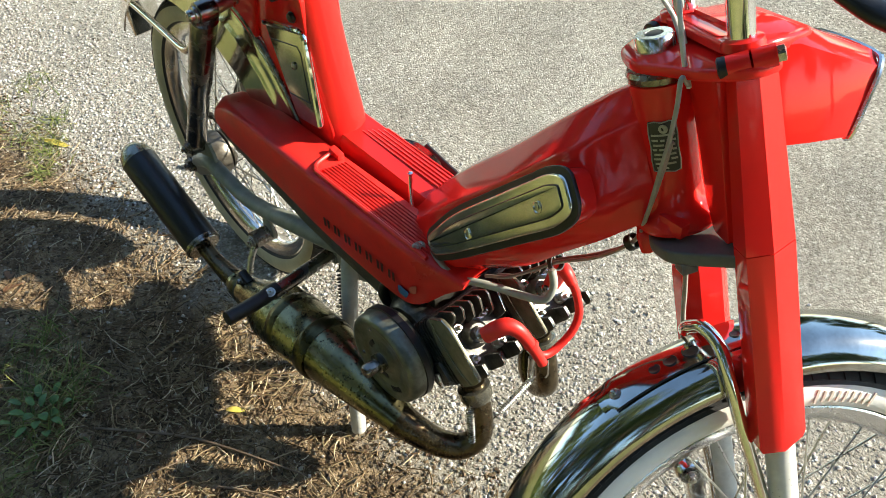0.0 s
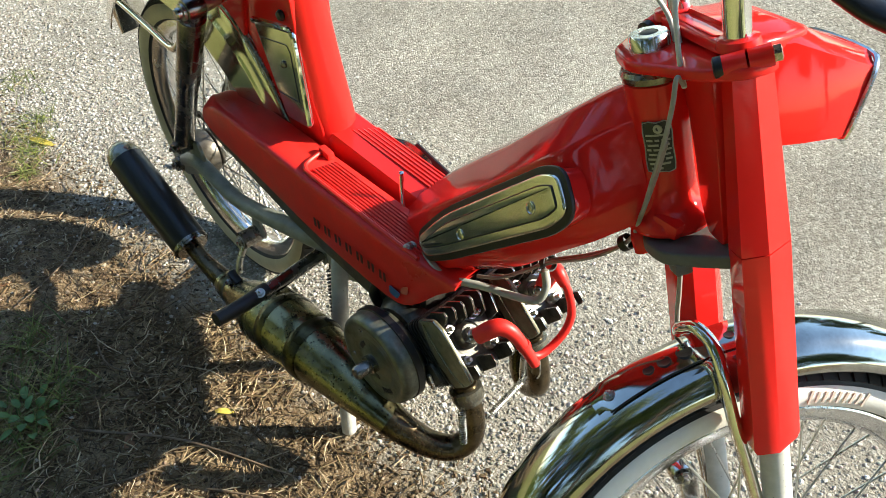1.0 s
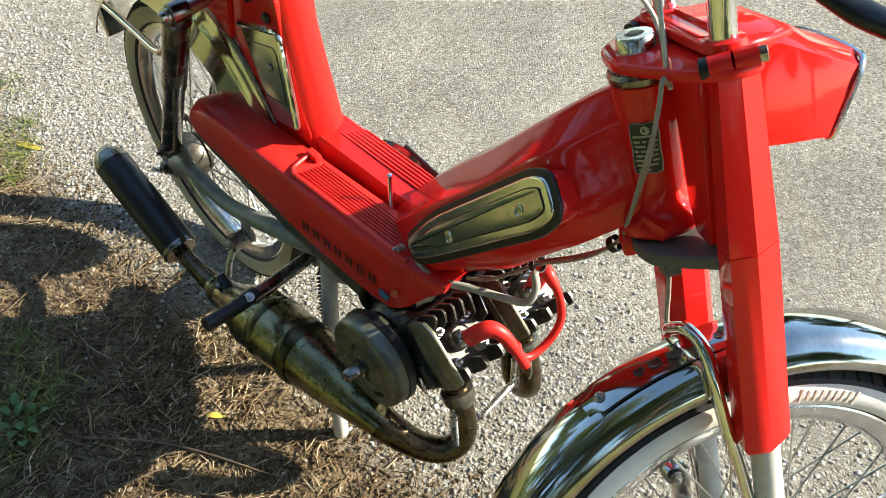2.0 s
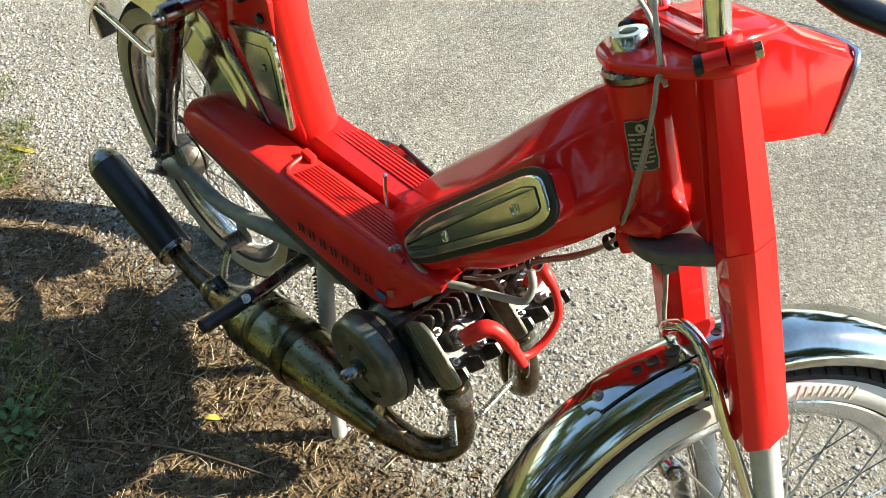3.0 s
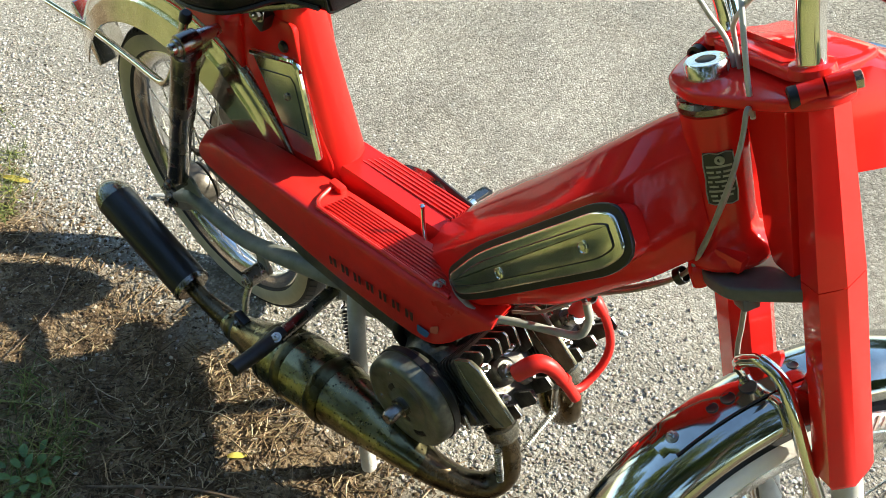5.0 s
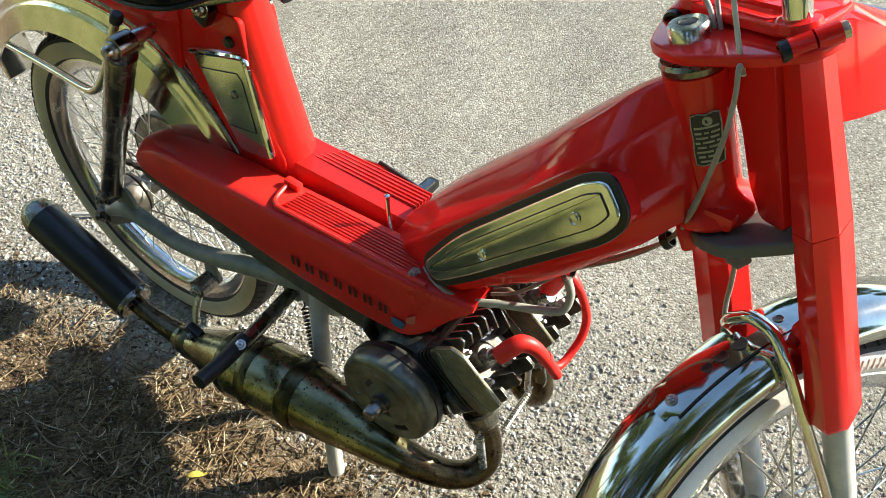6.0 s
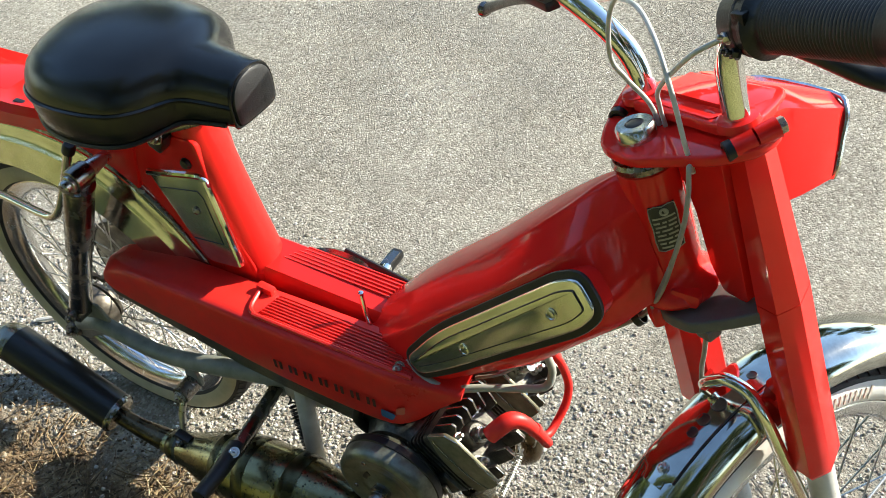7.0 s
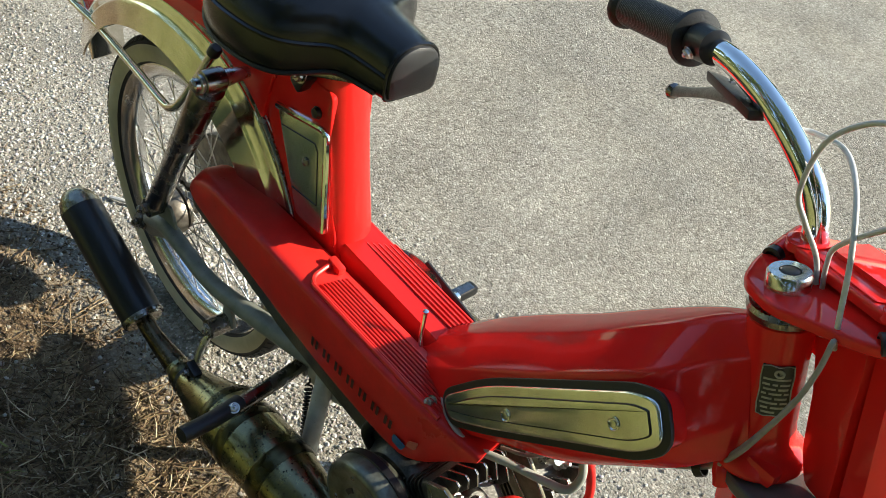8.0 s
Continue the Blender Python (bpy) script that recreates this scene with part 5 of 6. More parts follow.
def ground_material():
    m = bpy.data.materials.new("gravel_and_dirt")
    m.use_nodes = True
    n, l = m.node_tree.nodes, m.node_tree.links
    b = n["Principled BSDF"]
    b.inputs["Roughness"].default_value = 0.9
    geo = n.new("ShaderNodeNewGeometry")
    sep = n.new("ShaderNodeSeparateXYZ")
    l.new(geo.outputs["Position"], sep.inputs[0])

    def noise_node(scale, detail=5, rough=0.6):
        t = n.new("ShaderNodeTexNoise")
        t.inputs["Scale"].default_value = scale
        t.inputs["Detail"].default_value = detail
        t.inputs["Roughness"].default_value = rough
        l.new(geo.outputs["Position"], t.inputs["Vector"])
        return t.outputs["Fac"]

    def vor(scale, feature="F1"):
        t = n.new("ShaderNodeTexVoronoi")
        t.feature = feature
        t.inputs["Scale"].default_value = scale
        l.new(geo.outputs["Position"], t.inputs["Vector"])
        return t

    def math_node(op, a, c=None, clamp=False):
        t = n.new("ShaderNodeMath")
        t.operation = op
        t.use_clamp = clamp
        for i, v in enumerate((a, c)):
            if v is None:
                continue
            if isinstance(v, (int, float)):
                t.inputs[i].default_value = v
            else:
                l.new(v, t.inputs[i])
        return t.outputs[0]

    def ramp(fac, stops):
        t = n.new("ShaderNodeValToRGB")
        el = t.color_ramp.elements
        while len(el) < len(stops):
            el.new(0.5)
        for e, (p, c) in zip(el, stops):
            e.position, e.color = p, (*c, 1)
        l.new(fac, t.inputs["Fac"])
        return t.outputs["Color"]

    def mix(fac, a, c):
        t = n.new("ShaderNodeMix")
        t.data_type = "RGBA"
        l.new(fac, t.inputs["Factor"])
        l.new(a, t.inputs["A"])
        l.new(c, t.inputs["B"])
        return t.outputs["Result"]

    stone = vor(165)
    stone2 = vor(70)
    wear = noise_node(2.5)
    chips = ramp(stone.outputs["Color"], [(0.0, (0.14, 0.13, 0.108)), (0.33, (0.34, 0.321, 0.275)), (0.75, (0.51, 0.49, 0.43)), (1.0, (0.78, 0.76, 0.70))])
    gaps = math_node("MULTIPLY", math_node("MULTIPLY", math_node("SUBTRACT", stone.outputs["Distance"], 0.36), 2.4, True), noise_node(45, 3))
    asphalt = mix(gaps, chips, ramp(wear, [(0.3, (0.19, 0.176, 0.148)), (0.7, (0.27, 0.253, 0.215))]))
    tone = ramp(noise_node(1.7, 6, 0.6), [(0.33, (0.72, 0.70, 0.67)), (0.66, (1.0, 1.0, 1.0))])
    mul = n.new("ShaderNodeMix")
    mul.data_type, mul.blend_type = "RGBA", "MULTIPLY"
    mul.inputs["Factor"].default_value = 1.0
    l.new(asphalt, mul.inputs["A"])
    l.new(tone, mul.inputs["B"])
    asphalt = mul.outputs["Result"]
    # dust worn smooth into the chips in long patches
    worn = math_node("MULTIPLY", math_node("SUBTRACT", noise_node(1.1, 4, 0.55), 0.44), 5.0, True)
    dust = ramp(noise_node(60, 6, 0.75), [(0.3, (0.27, 0.254, 0.215)), (0.7, (0.43, 0.412, 0.362))])
    half_worn = math_node("MULTIPLY", worn, 0.3)
    asphalt = mix(half_worn, asphalt, dust)
    # chips lost in ragged patches and along the far wheel track, where dark binder shows
    track = math_node("SUBTRACT", 1.0, math_node("MULTIPLY", math_node("ABSOLUTE", math_node("SUBTRACT", math_node("ADD", sep.outputs["Y"], math_node("MULTIPLY", sep.outputs["X"], TRACK[0])), TRACK[1])), TRACK[2]), True)
    lost = math_node("ADD", math_node("MULTIPLY", math_node("SUBTRACT", noise_node(2.3, 4, 0.6), 0.50), 3.2, True), math_node("MULTIPLY", track, 0.75), True)
    pit = math_node("MULTIPLY", math_node("SUBTRACT", noise_node(105, 2, 0.5), 0.53), 9.0, True)
    pit = math_node("MULTIPLY", pit, math_node("ADD", math_node("MULTIPLY", lost, 0.85), 0.10))
    asphalt = mix(pit, asphalt, ramp(noise_node(300, 2), [(0.3, (0.045, 0.041, 0.036)), (0.7, (0.13, 0.12, 0.10))]))
    pale = ramp(noise_node(3.1, 5, 0.6), [(0.35, (0.86, 0.85, 0.83)), (0.65, (1.12, 1.10, 1.05))])
    mul2 = n.new("ShaderNodeMix")
    mul2.data_type, mul2.blend_type = "RGBA", "MULTIPLY"
    mul2.inputs["Factor"].default_value = 1.0
    l.new(asphalt, mul2.inputs["A"])
    l.new(pale, mul2.inputs["B"])
    asphalt = mul2.outputs["Result"]
    grit = ramp(stone2.outputs["Color"], [(0.0, (0.20, 0.17, 0.13)), (0.5, (0.33, 0.30, 0.25)), (1.0, (0.58, 0.55, 0.5))])
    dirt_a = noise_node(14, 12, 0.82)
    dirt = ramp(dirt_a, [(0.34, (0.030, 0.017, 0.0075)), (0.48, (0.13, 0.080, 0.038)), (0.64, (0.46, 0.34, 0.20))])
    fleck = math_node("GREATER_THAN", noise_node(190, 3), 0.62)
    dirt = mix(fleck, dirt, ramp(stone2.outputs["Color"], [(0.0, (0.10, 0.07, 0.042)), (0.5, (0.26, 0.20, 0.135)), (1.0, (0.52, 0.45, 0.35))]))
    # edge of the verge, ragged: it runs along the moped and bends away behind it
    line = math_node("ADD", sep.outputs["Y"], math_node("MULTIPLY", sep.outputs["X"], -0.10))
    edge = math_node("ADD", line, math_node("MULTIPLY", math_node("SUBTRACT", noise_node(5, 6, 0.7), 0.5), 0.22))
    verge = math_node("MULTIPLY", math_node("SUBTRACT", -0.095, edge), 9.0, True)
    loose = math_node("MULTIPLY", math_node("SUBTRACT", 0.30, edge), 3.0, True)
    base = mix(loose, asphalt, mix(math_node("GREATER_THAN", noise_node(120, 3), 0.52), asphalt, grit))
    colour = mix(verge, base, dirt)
    turf = ramp(noise_node(30, 6, 0.7), [(0.3, (0.15, 0.145, 0.045)), (0.55, (0.31, 0.305, 0.10)), (0.75, (0.46, 0.425, 0.20))])
    green = math_node("MULTIPLY", math_node("SUBTRACT", -0.50, edge), 3.6, True)
    colour = mix(green, colour, turf)
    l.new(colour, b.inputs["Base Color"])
    height = math_node("ADD", math_node("MULTIPLY", math_node("SUBTRACT", 0.6, stone.outputs["Distance"]), math_node("SUBTRACT", 0.55, half_worn)), math_node("MULTIPLY", noise_node(230, 4, 0.65), 1.3))
    bp = n.new("ShaderNodeBump")
    bp.inputs["Strength"].default_value = 1.0
    bp.inputs["Distance"].default_value = 0.0065
    l.new(height, bp.inputs["Height"])
    l.new(bp.outputs["Normal"], b.inputs["Normal"])
    return m


rng = np.random.default_rng(7)


def edge_of(x, y):
    """Below about -0.13 the ground is verge."""
    return y - 0.10 * x


def rise(x, y):
    """The ground's gentle unevenness."""
    e = edge_of(x, y)
    d = max(0.0, min(1.0, (-0.09 - e) * 3))
    return d * (0.010 * noise.noise((x * 3, y * 3, 0.3)) + 0.005 * noise.noise((x * 11, y * 11, 2.0)))


xs = sorted(set([-150, -60, -25, -10, -5, -3, -2.2] + [round(-1.6 + 0.025 * i, 3) for i in range(125)] + [2, 3, 5, 10, 25, 60, 150]))
ys = sorted(set([-150, -60, -25, -10, -5, -3, -2] + [round(-1.4 + 0.025 * i, 3) for i in range(60)] + [0.3, 0.6, 1, 2, 3, 5, 10, 25, 60, 150]))
verts = [(x, y, rise(x, y) if abs(x) < 3 and abs(y) < 3 else 0.0) for y in ys for x in xs]
k = len(xs)
faces = [(j * k + i, j * k + i + 1, (j + 1) * k + i + 1, (j + 1) * k + i) for j in range(len(ys) - 1) for i in range(k - 1)]
me = bpy.data.meshes.new("ground")
me.from_pydata(verts, [], faces)
for f in me.polygons:
    f.use_smooth = True
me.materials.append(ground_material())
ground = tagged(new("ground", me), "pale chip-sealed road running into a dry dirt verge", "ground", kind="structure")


def island_material(name, stops, rough=0.8, spec=0.3):
    m = bpy.data.materials.new(name)
    m.use_nodes = True
    n, l = m.node_tree.nodes, m.node_tree.links
    b = n["Principled BSDF"]
    b.inputs["Roughness"].default_value = rough
    b.inputs["Specular IOR Level"].default_value = spec
    geo = n.new("ShaderNodeNewGeometry")
    r = n.new("ShaderNodeValToRGB")
    el = r.color_ramp.elements
    while len(el) < len(stops):
        el.new(0.5)
    for e, (p, c) in zip(el, stops):
        e.position, e.color = p, (*c, 1)
    l.new(geo.outputs["Random Per Island"], r.inputs["Fac"])
    t = n.new("ShaderNodeTexNoise")
    t.inputs["Scale"].default_value = 350
    l.new(geo.outputs["Position"], t.inputs["Vector"])
    mx = n.new("ShaderNodeMix")
    mx.data_type, mx.blend_type = "RGBA", "MULTIPLY"
    mx.inputs["Factor"].default_value = 0.5
    l.new(r.outputs["Color"], mx.inputs["A"])
    l.new(t.outputs["Color"], mx.inputs["B"])
    l.new(mx.outputs["Result"], b.inputs["Base Color"])
    return m


def joined(name, verts, faces, mat, label, category, smooth=False):
    me = bpy.data.meshes.new(name)
    me.from_pydata(verts, [], faces)
    if smooth:
        for f in me.polygons:
            f.use_smooth = True
    me.materials.append(mat)
    return tagged(new(name, me), label, category, kind="stuff")


ICO = bmesh.new()
bmesh.ops.create_icosphere(ICO, subdivisions=1, radius=1)
ICO.verts.ensure_lookup_table()
ico_v = np.array([v.co[:] for v in ICO.verts])
ico_f = np.array([[v.index for v in f.verts] for f in ICO.faces])
ICO.free()


def pebbles(count, spread, size, seed):
    """Loose stones: positions from spread(rng), sizes in metres."""
    g = np.random.default_rng(seed)
    vs, fs = [], []
    base = 0
    while count:
        x, y = spread(g)
        if x is None:
            continue
        s = size[0] + (size[1] - size[0]) * g.random() ** 2.2
        v = ico_v * (1 + 0.22 * g.standard_normal((len(ico_v), 1)))
        v = v * np.array([1, 0.6 + 0.5 * g.random(), 0.45 + 0.35 * g.random()]) * s
        a = g.random() * 6.283
        c, q = math.cos(a), math.sin(a)
        v = np.stack([v[:, 0] * c - v[:, 1] * q + x, v[:, 0] * q + v[:, 1] * c + y, v[:, 2] + s * 0.22 + rise(x, y)], 1)
        vs.append(v)
        fs.append(ico_f + base)
        base += len(ico_v)
        count -= 1
    return np.concatenate(vs).tolist(), np.concatenate(fs).tolist()


def near_road(g):
    x = g.uniform(-2.2, 2.0)
    e = g.normal(0.02, 0.20)
    return (x, e + 0.10 * x) if -0.13 + g.normal(0, 0.03) < e < 0.75 else (None, None)


def on_verge(g):
    x, y = g.uniform(-2.0, 1.4), g.uniform(-1.1, 0.0)
    thin = min((1.4 - x) / 0.6, (x + 2.0) / 0.6, (y + 1.1) / 0.4)
    return (x, y) if edge_of(x, y) < -0.07 and g.random() < thin else (None, None)


STONE = island_material("loose_stone", [(0.0, (0.22, 0.19, 0.15)), (0.35, (0.40, 0.36, 0.30)), (0.7, (0.58, 0.55, 0.49)), (1.0, (0.80, 0.78, 0.74))])
joined("loose_gravel", *pebbles(34000, near_road, (0.0018, 0.0050), 11), STONE, "loose pale gravel chips scattered along the road edge", "gravel")
DIRT_STONE = island_material("earthy_stone", [(0.0, (0.05, 0.031, 0.016)), (0.5, (0.16, 0.108, 0.06)), (0.85, (0.34, 0.26, 0.17)), (1.0, (0.62, 0.55, 0.45))])
joined("verge_stones", *pebbles(36000, on_verge, (0.0012, 0.0050), 12), DIRT_STONE, "small pale stones in the dirt verge", "stones")


def strands(count, spread, length, width, lean, seed, up=False):
    """Straw, needles or grass blades: thin three-sided strips, bent."""
    g = np.random.default_rng(seed)
    vs, fs = [], []
    for _ in range(count):
        x, y = spread(g)
        while x is None:
            x, y = spread(g)
        L = g.uniform(*length)
        a = g.random() * 6.283
        w = width * g.uniform(0.6, 1.3)
        z0 = rise(x, y)
        curl = g.normal(0, 0.5 if up else 0.9)
        pts = []
        for i in range(4):
            t = i / 3
            ang = a + curl * t
            if up:
                el = lean * (1 - 0.75 * t) + g.normal(0, 0.05)
                step = Vector((math.cos(ang) * math.cos(el), math.sin(ang) * math.cos(el), math.sin(el))) * (L / 3)
            else:
                step = Vector((math.cos(ang), math.sin(ang), g.normal(0, 0.10))) * (L / 3)
            pts.append(pts[-1] + step if pts else Vector((x, y, z0 + (0.001 if up else g.uniform(0.001, 0.008)))))
        base = len(vs)
        for i, p in enumerate(pts):
            k = w * (1 - (i / 3) * (0.9 if up else 0.35))
            side = Vector((-math.sin(a), math.cos(a), 0)) * k
            vs += [p + side, p - side, p + Vector((0, 0, k * (0.5 if up else 1.2)))]
        for i in range(3):
            o = base + 3 * i
            for j in range(3):
                fs.append((o + j, o + (j + 1) % 3, o + 3 + (j + 1) % 3, o + 3 + j))
    return [v[:] for v in vs], fs


def straw_spread(g):
    """Straw lies in mats, denser away from the road."""
    while True:
        x, y = g.uniform(-2.2, 1.6), g.uniform(-1.3, 0.05)
        e = edge_of(x, y)
        mat = noise.noise((x * 3.1, y * 3.1, 5.0)) + 0.6 * noise.noise((x * 9, y * 9, 1.0))
        if g.random() > min((1.6 - x) / 0.7, (x + 2.2) / 0.7, (y + 1.3) / 0.5):
            continue
        if e < -0.13 + g.normal(0, 0.035) and g.random() < 0.22 + 1.2 * max(0.0, mat) + 0.6 * max(0.0, min(1.0, (-0.22 - e) * 5)) * (x > -0.1):
            return x, y


STRAW = island_material("dry_straw", [(0.0, (0.065, 0.040, 0.019)), (0.45, (0.20, 0.132, 0.068)), (0.85, (0.42, 0.315, 0.185)), (1.0, (0.68, 0.56, 0.38))])
joined("dry_straw", *strands(24000, straw_spread, (0.008, 0.050), 0.0012, 0, 21), STRAW, "dry straw and pine needles over the dirt", "straw")


joined("dry_straw", *strands(1900, straw_spread, (0.03, 0.10), 0.0013, 0, 22), STRAW, "long bleached straw stalks strewn over the dirt", "straw")


def tuft_spread(spots):
    def pick(g):
        cx, cy, r = spots[g.integers(len(spots))]
        return cx + g.normal(0, r), cy + g.normal(0, r)
    return pick


GRASS = island_material("green_grass", [(0.0, (0.07, 0.10, 0.018)), (0.5, (0.16, 0.20, 0.036)), (0.85, (0.27, 0.28, 0.065)), (1.0, (0.42, 0.36, 0.14))], 0.55, 0.4)
spots = [(-0.08, -0.56, 0.04), (0.02, -0.62, 0.05), (-0.16, -0.66, 0.05), (0.12, -0.72, 0.05), (-0.30, -0.62, 0.05), (0.06, -0.50, 0.03), (-0.02, -0.70, 0.05), (-0.06, -0.44, 0.03), (0.06, -0.455, 0.03), (0.14, -0.54, 0.03), (0.11, -0.50, 0.025)]
joined("grass", *strands(520, tuft_spread(spots), (0.03, 0.10), 0.0015, 0.95, 31, True), GRASS, "green grass tufts in the shaded verge", "grass")


def lawn(g):
    x, y = g.normal(0.3, 1.2), -0.5 - abs(g.normal(0, 0.9))
    return (x, y) if edge_of(x, y) < -0.60 - abs(g.normal(0, 0.14)) and (x - 1.25) ** 2 + (y + 0.58) ** 2 > 0.02 else (None, None)


joined("grass", *strands(12000, lawn, (0.04, 0.11), 0.002, 0.95, 33, True), GRASS, "sunlit green grass beyond the verge", "grass")
spots = [(-0.66, -0.17, 0.015), (-0.705, -0.20, 0.03), (-0.62, -0.20, 0.018), (-0.56, -0.235, 0.018), (-0.74, -0.13, 0.02), (-0.92, -0.12, 0.04), (-0.80, -0.25, 0.04)]
joined("grass", *strands(420, tuft_spread(spots), (0.02, 0.06), 0.0013, 0.7, 32, True), GRASS, "sparse sunlit grass tufts in dry dirt", "grass")


def leaf(x, y, z, length, width, turn, tilt, mat, label):
    bm = bmesh.new()
    rows = []
    for i in range(7):
        t = i / 6
        w = width * math.sin(math.pi * min(1, t * 0.93 + 0.05)) ** 0.8
        rows.append([(t * length, -w / 2, 0.0025 * math.sin(t * 5)), (t * length, 0, -0.0015 + 0.002 * math.sin(t * 5)), (t * length, w / 2, 0.0035 * math.sin(t * 4 + 1))])
    grid = [[bm.verts.new(p) for p in r] for r in rows]
    for a, b in zip(grid, grid[1:]):
        for j in range(2):
            bm.faces.new((a[j], a[j + 1], b[j + 1], b[j]))
    geom = bmesh.ops.extrude_face_region(bm, geom=bm.faces[:])["geom"]
    bmesh.ops.translate(bm, vec=(0, 0, 0.0006), verts=[g for g in geom if isinstance(g, bmesh.types.BMVert)])
    ob = new("fallen_leaf", mesh_of(bm, "fallen_leaf", mat))
    ob.matrix_world = pose(x, y, z, tilt, 4, turn)
    return tagged(ob, label, "leaf", "fallen leaves")


LEAF_Y = material("yellow_leaf", (0.42, 0.34, 0.06), 0.55, vary=0.3, scale=60)
LEAF_B = material("brown_leaf", (0.20, 0.09, 0.035), 0.6, vary=0.4, scale=60)
leaf(0.300, -0.272, 0.006, 0.035, 0.012, 55, 6, LEAF_Y, "small yellow-green leaf lying on dry needles")
leaf(-0.27, -0.43, 0.006, 0.05, 0.022, 150, 14, LEAF_B, "curled brown leaf on dark dirt")
leaf(-0.24, -0.45, 0.008, 0.055, 0.02, 100, -12, LEAF_B, "curled brown leaf on dark dirt")
leaf(-0.67, -0.185, 0.008, 0.07, 0.016, 35, 12, LEAF_Y, "yellowed leaf on sunlit dirt")
leaf(0.24, -0.40, 0.006, 0.05, 0.018, -30, 8, LEAF_B, "brown leaf among dry needles")
leaf(0.55, -0.30, 0.005, 0.045, 0.018, 20, 8, LEAF_B, "brown leaf among dry needles")

TWIG = material("grey_brown_twig", (0.16, 0.11, 0.07), 0.8, vary=0.4, scale=60, bump=0.3)
twigs = [((-0.18, -0.68), (-0.02, -0.56), (0.08, -0.40), 0.0022), ((0.18, -0.46), (0.32, -0.34), (0.50, -0.24), 0.0026), ((-0.30, -0.22), (-0.22, -0.30), (-0.16, -0.44), 0.0016), ((0.42, -0.36), (0.50, -0.30), (0.58, -0.27), 0.0018), ((-0.02, -0.34), (0.08, -0.36), (0.16, -0.31), 0.0014), ((0.30, -0.50), (0.33, -0.44), (0.34, -0.38), 0.0018)]
for a, b, c, r in twigs:
    z = 0.007
    ob = new("twig", mesh_of(tube([(*a, rise(*a) + z), (*b, rise(*b) + z + 0.004), (*c, rise(*c) + z)], [r, r * 0.9, r * 0.5], 7, 6), "twig", TWIG))
    tagged(ob, "thin dry twig lying across the needles", "twig", "twigs")

ob = new("twig", mesh_of(tube([(-0.365, 0.012, 0.006), (-0.34, 0.028, 0.009), (-0.31, 0.05, 0.006)], [0.0045, 0.0042, 0.003], 7, 4), "twig", CABLE_WHITE))
tagged(ob, "short bleached stick lying on the gravel", "twig", "twigs")

# low weed with broad leaves at the grass edge
LEAF_G = material("weed_leaf", (0.06, 0.13, 0.025), 0.5, vary=0.35, scale=70)
weed = tagged(new("weed"), "low broad-leaved green weed in the shaded grass", "weed")
weed.location = (0.10, -0.515, 0)
g = np.random.default_rng(91)
for k in range(16):
    turn, far = k * 2.4, 0.006 + 0.0028 * k
    bm = bmesh.new()
    L, W = g.uniform(0.016, 0.028), g.uniform(0.010, 0.017)
    rows = [[bm.verts.new((t * L, sd * W * 0.5 * math.sin(math.pi * min(1, 0.1 + 0.88 * t)) ** 0.7, 0.004 * math.sin(t * 3) + 0.0015 * abs(sd))) for sd in (-1, 0, 1)] for t in (0, 0.2, 0.4, 0.6, 0.8, 1)]
    for a, b in zip(rows, rows[1:]):
        for j in range(2):
            bm.faces.new((a[j], a[j + 1], b[j + 1], b[j]))
    geom = bmesh.ops.extrude_face_region(bm, geom=bm.faces[:])["geom"]
    bmesh.ops.translate(bm, vec=(0, 0, 0.0004), verts=[q for q in geom if isinstance(q, bmesh.types.BMVert)])
    part("leaf", bm, LEAF_G, weed, m=pose(math.cos(turn) * far, math.sin(turn) * far, 0.012 + g.uniform(0, 0.012), g.uniform(-20, 20), g.uniform(-25, 10), math.degrees(turn)))

# ---- greenery that the chrome mirrors: a hedge bank beyond the verge and trees down the road ----
LEAVES = island_material("hedge_leaves", [(0.0, (0.035, 0.07, 0.012)), (0.5, (0.09, 0.14, 0.025)), (1.0, (0.17, 0.21, 0.05))], 0.5, 0.4)


def foliage(name, count, spread, size, seed, label, category, parent=None):
    g = np.random.default_rng(seed)
    vs, fs = [], []
    for _ in range(count):
        c = spread(g)
        m = Euler((g.uniform(0, 6.28), g.uniform(0, 6.28), g.uniform(0, 6.28))).to_matrix()
        s = size * g.uniform(0.6, 1.5)
        o = len(vs)
        vs += [(c + m @ Vector(p) * s)[:] for p in ((-1, 0, 0), (0, -0.45, 0.08), (1, 0, 0.05), (0, 0.45, 0.08))]
        fs.append((o, o + 1, o + 2, o + 3))
    if parent is None:
        return joined(name, vs, fs, LEAVES, label, category)
    me = bpy.data.meshes.new(name)
    me.from_pydata(vs, [], fs)
    me.materials.append(LEAVES)
    ob = new(name, me)
    ob.parent = parent
    return ob


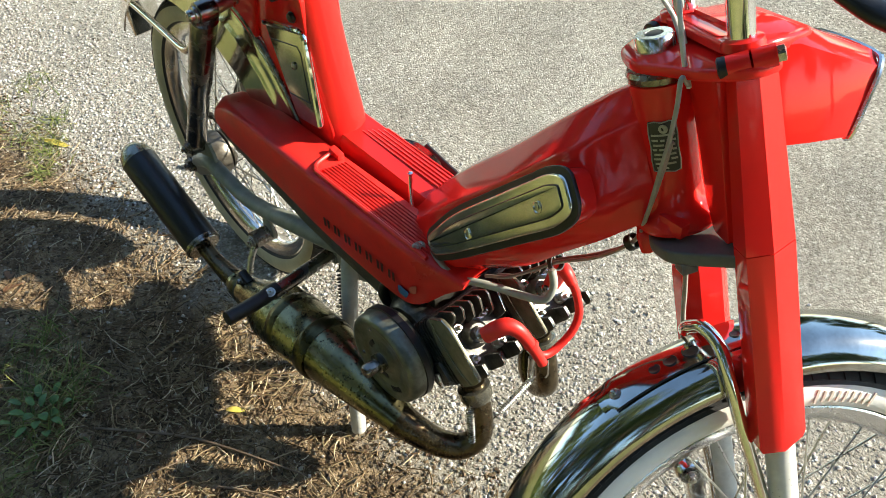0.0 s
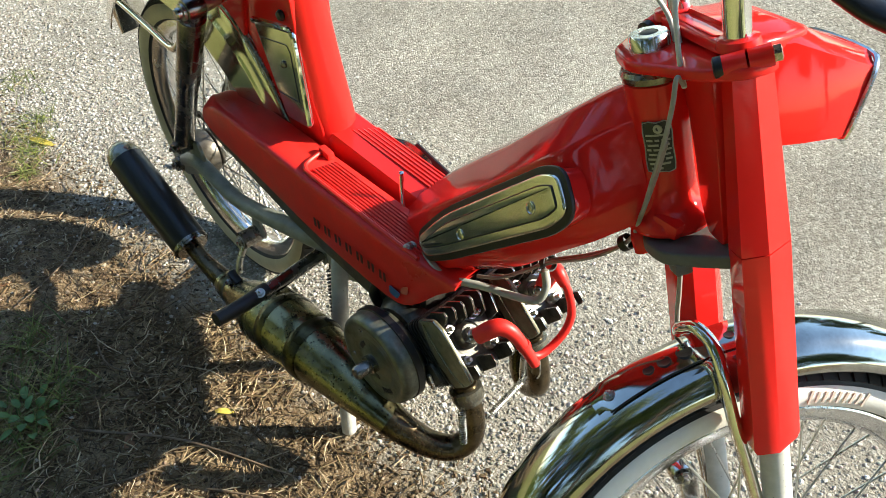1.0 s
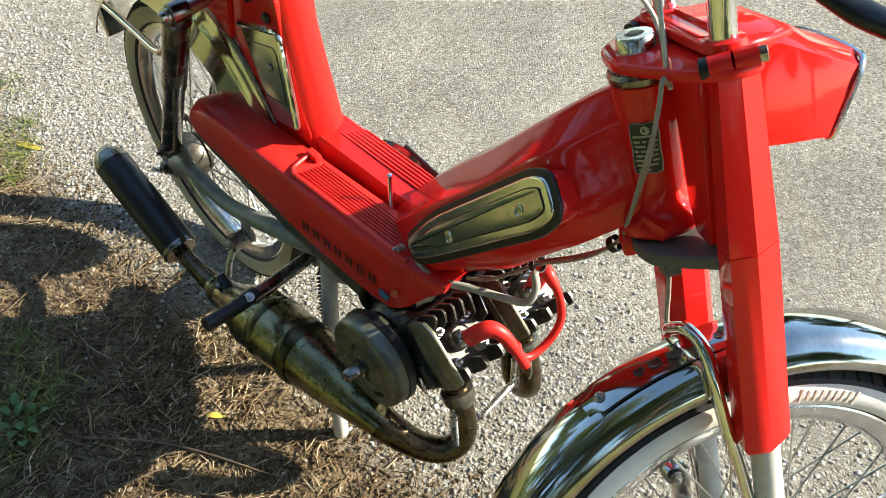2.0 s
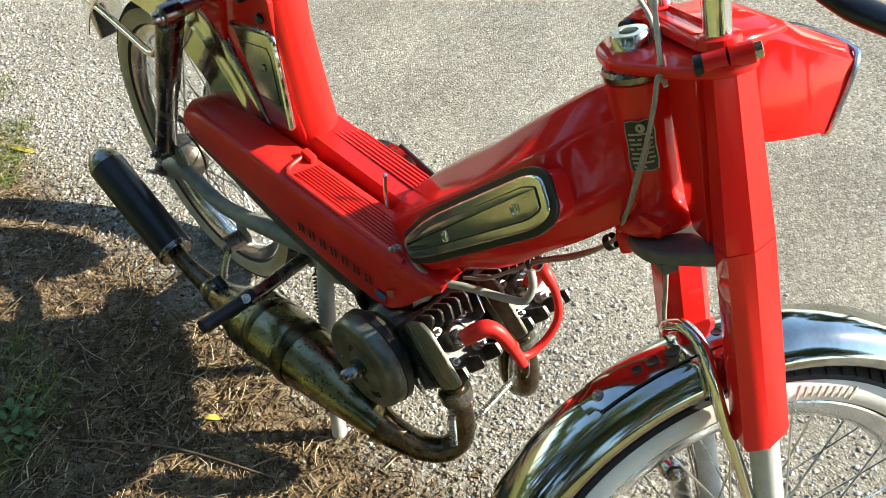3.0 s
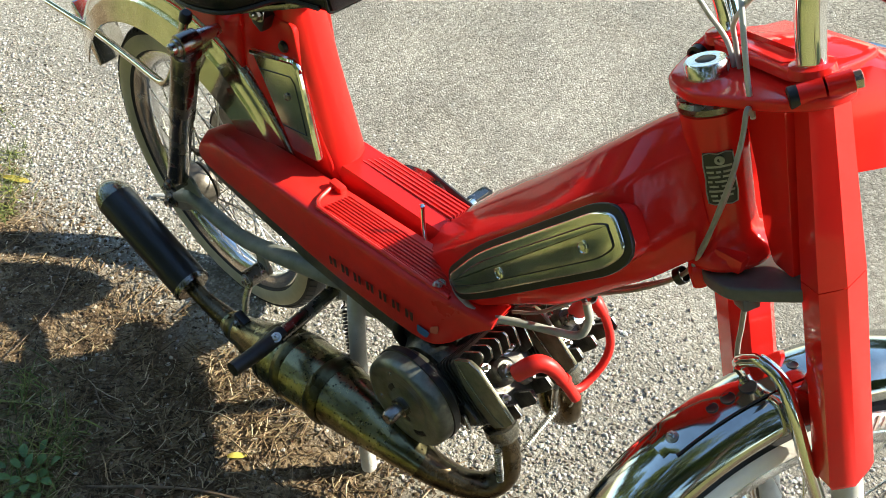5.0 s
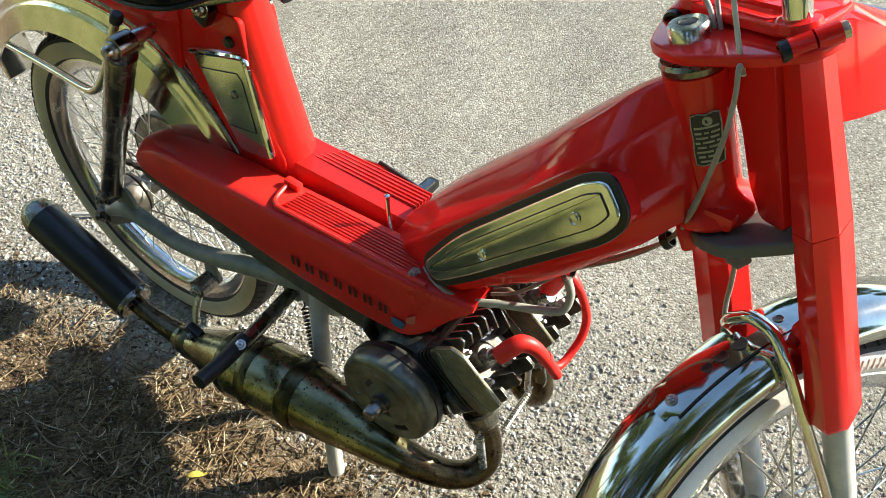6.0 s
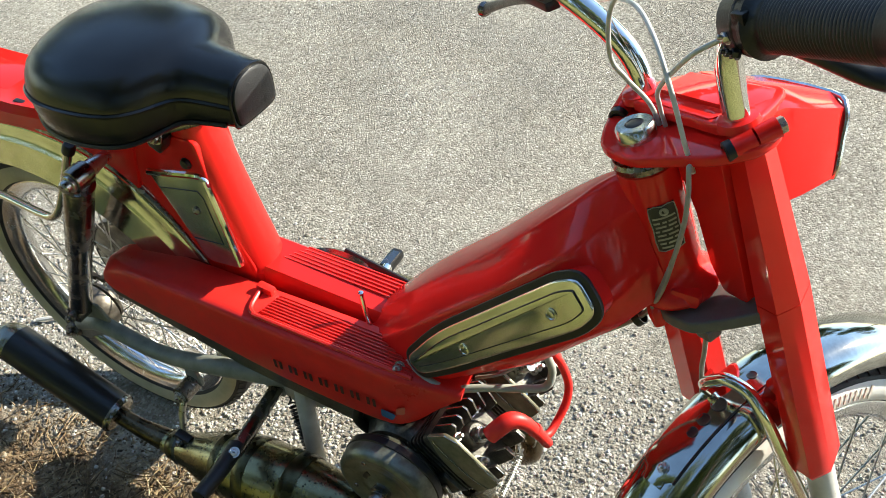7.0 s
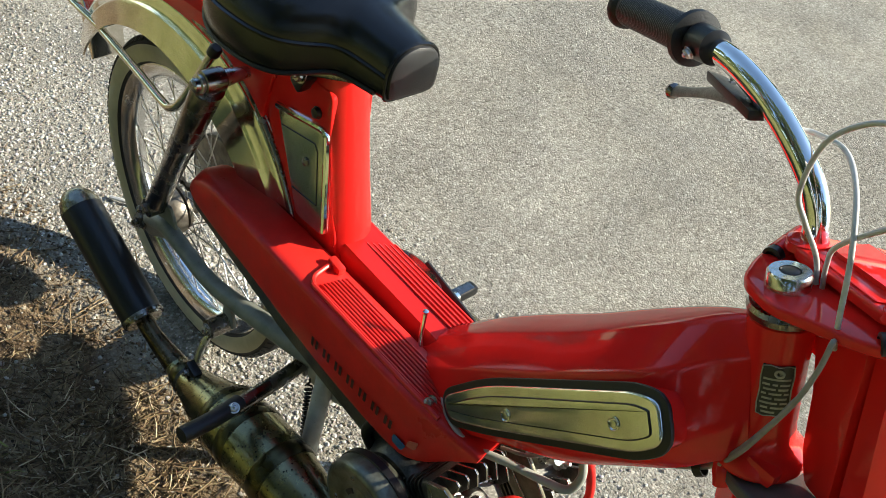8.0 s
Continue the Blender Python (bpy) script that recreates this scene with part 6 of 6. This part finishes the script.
def bank(g):
    x = g.uniform(-11, 14)
    y = -6.8 - 0.04 * x + 0.12 * max(0.0, x - 5) ** 1.5 + g.normal(0, 0.6)
    return Vector((x, y, max(0.03, abs(g.normal(0, 1.0)) + 0.3 * math.sin(x * 1.7))))


foliage("hedge", 26000, bank, 0.095, 41, "leafy green hedge along the verge", "hedge")


def tree(x, y, h, seed):
    g = np.random.default_rng(seed)
    top = tagged(new("tree"), "broad leafy roadside tree", "tree", "roadside trees")
    top.location = (x, y, 0)
    bm = tube([(0, 0, -0.05), (0.06, 0.03, h * 0.3), (0.0, 0.1, h * 0.62)], [0.2, 0.15, 0.07], 12, 5)
    for k in range(6):
        a = k * 1.05 + g.random()
        tube([(0.03, 0.05, h * (0.3 + 0.05 * k)), (math.cos(a) * h * 0.12, math.sin(a) * h * 0.12, h * (0.45 + 0.05 * k)), (math.cos(a) * h * 0.26, math.sin(a) * h * 0.26, h * (0.52 + 0.05 * k))], [0.07, 0.045, 0.02], 8, 4, bm=bm)
    part("trunk", bm, TWIG, top)
    clumps = [(Vector((g.normal(0, h * 0.17), g.normal(0, h * 0.17), h * g.uniform(0.42, 0.95))), g.uniform(0.08, 0.16) * h) for _ in range(26)]

    def crown(q):
        c, r = clumps[q.integers(len(clumps))]
        v = Vector(q.normal(0, 1, 3)).normalized() * r * q.uniform(0.5, 1.0)
        return c + v
    foliage("crown", 6500, crown, 0.14, seed + 1, "", "", top)
    return top


for i in range(20):
    # a loose ring of trees
    way = radians(-44 + 17.6 * i)
    far = 13.0 + 1.8 * math.sin(i * 2.4)
    if 18 < math.degrees(way) < 72:
        continue
    if 236 < math.degrees(way) < 306:
        far *= 0.95
    if 72 < math.degrees(way) < 90:
        far *= 1.6
    tree(far * math.cos(way), far * math.sin(way), 6.3 + 0.7 * math.sin(i * 1.9 + 1), 51 + 2 * i)

# tall trees close behind the verge, whose canopy the chrome mirrors
for x, y, h, seed in ((-3.8, -6.6, 9.2, 131), (-0.4, -7.2, 10.0, 133), (2.8, -6.4, 9.6, 135), (5.8, -5.2, 8.4, 137), (5.4, -2.6, 8.0, 139)):
    tree(x, y, h, seed)
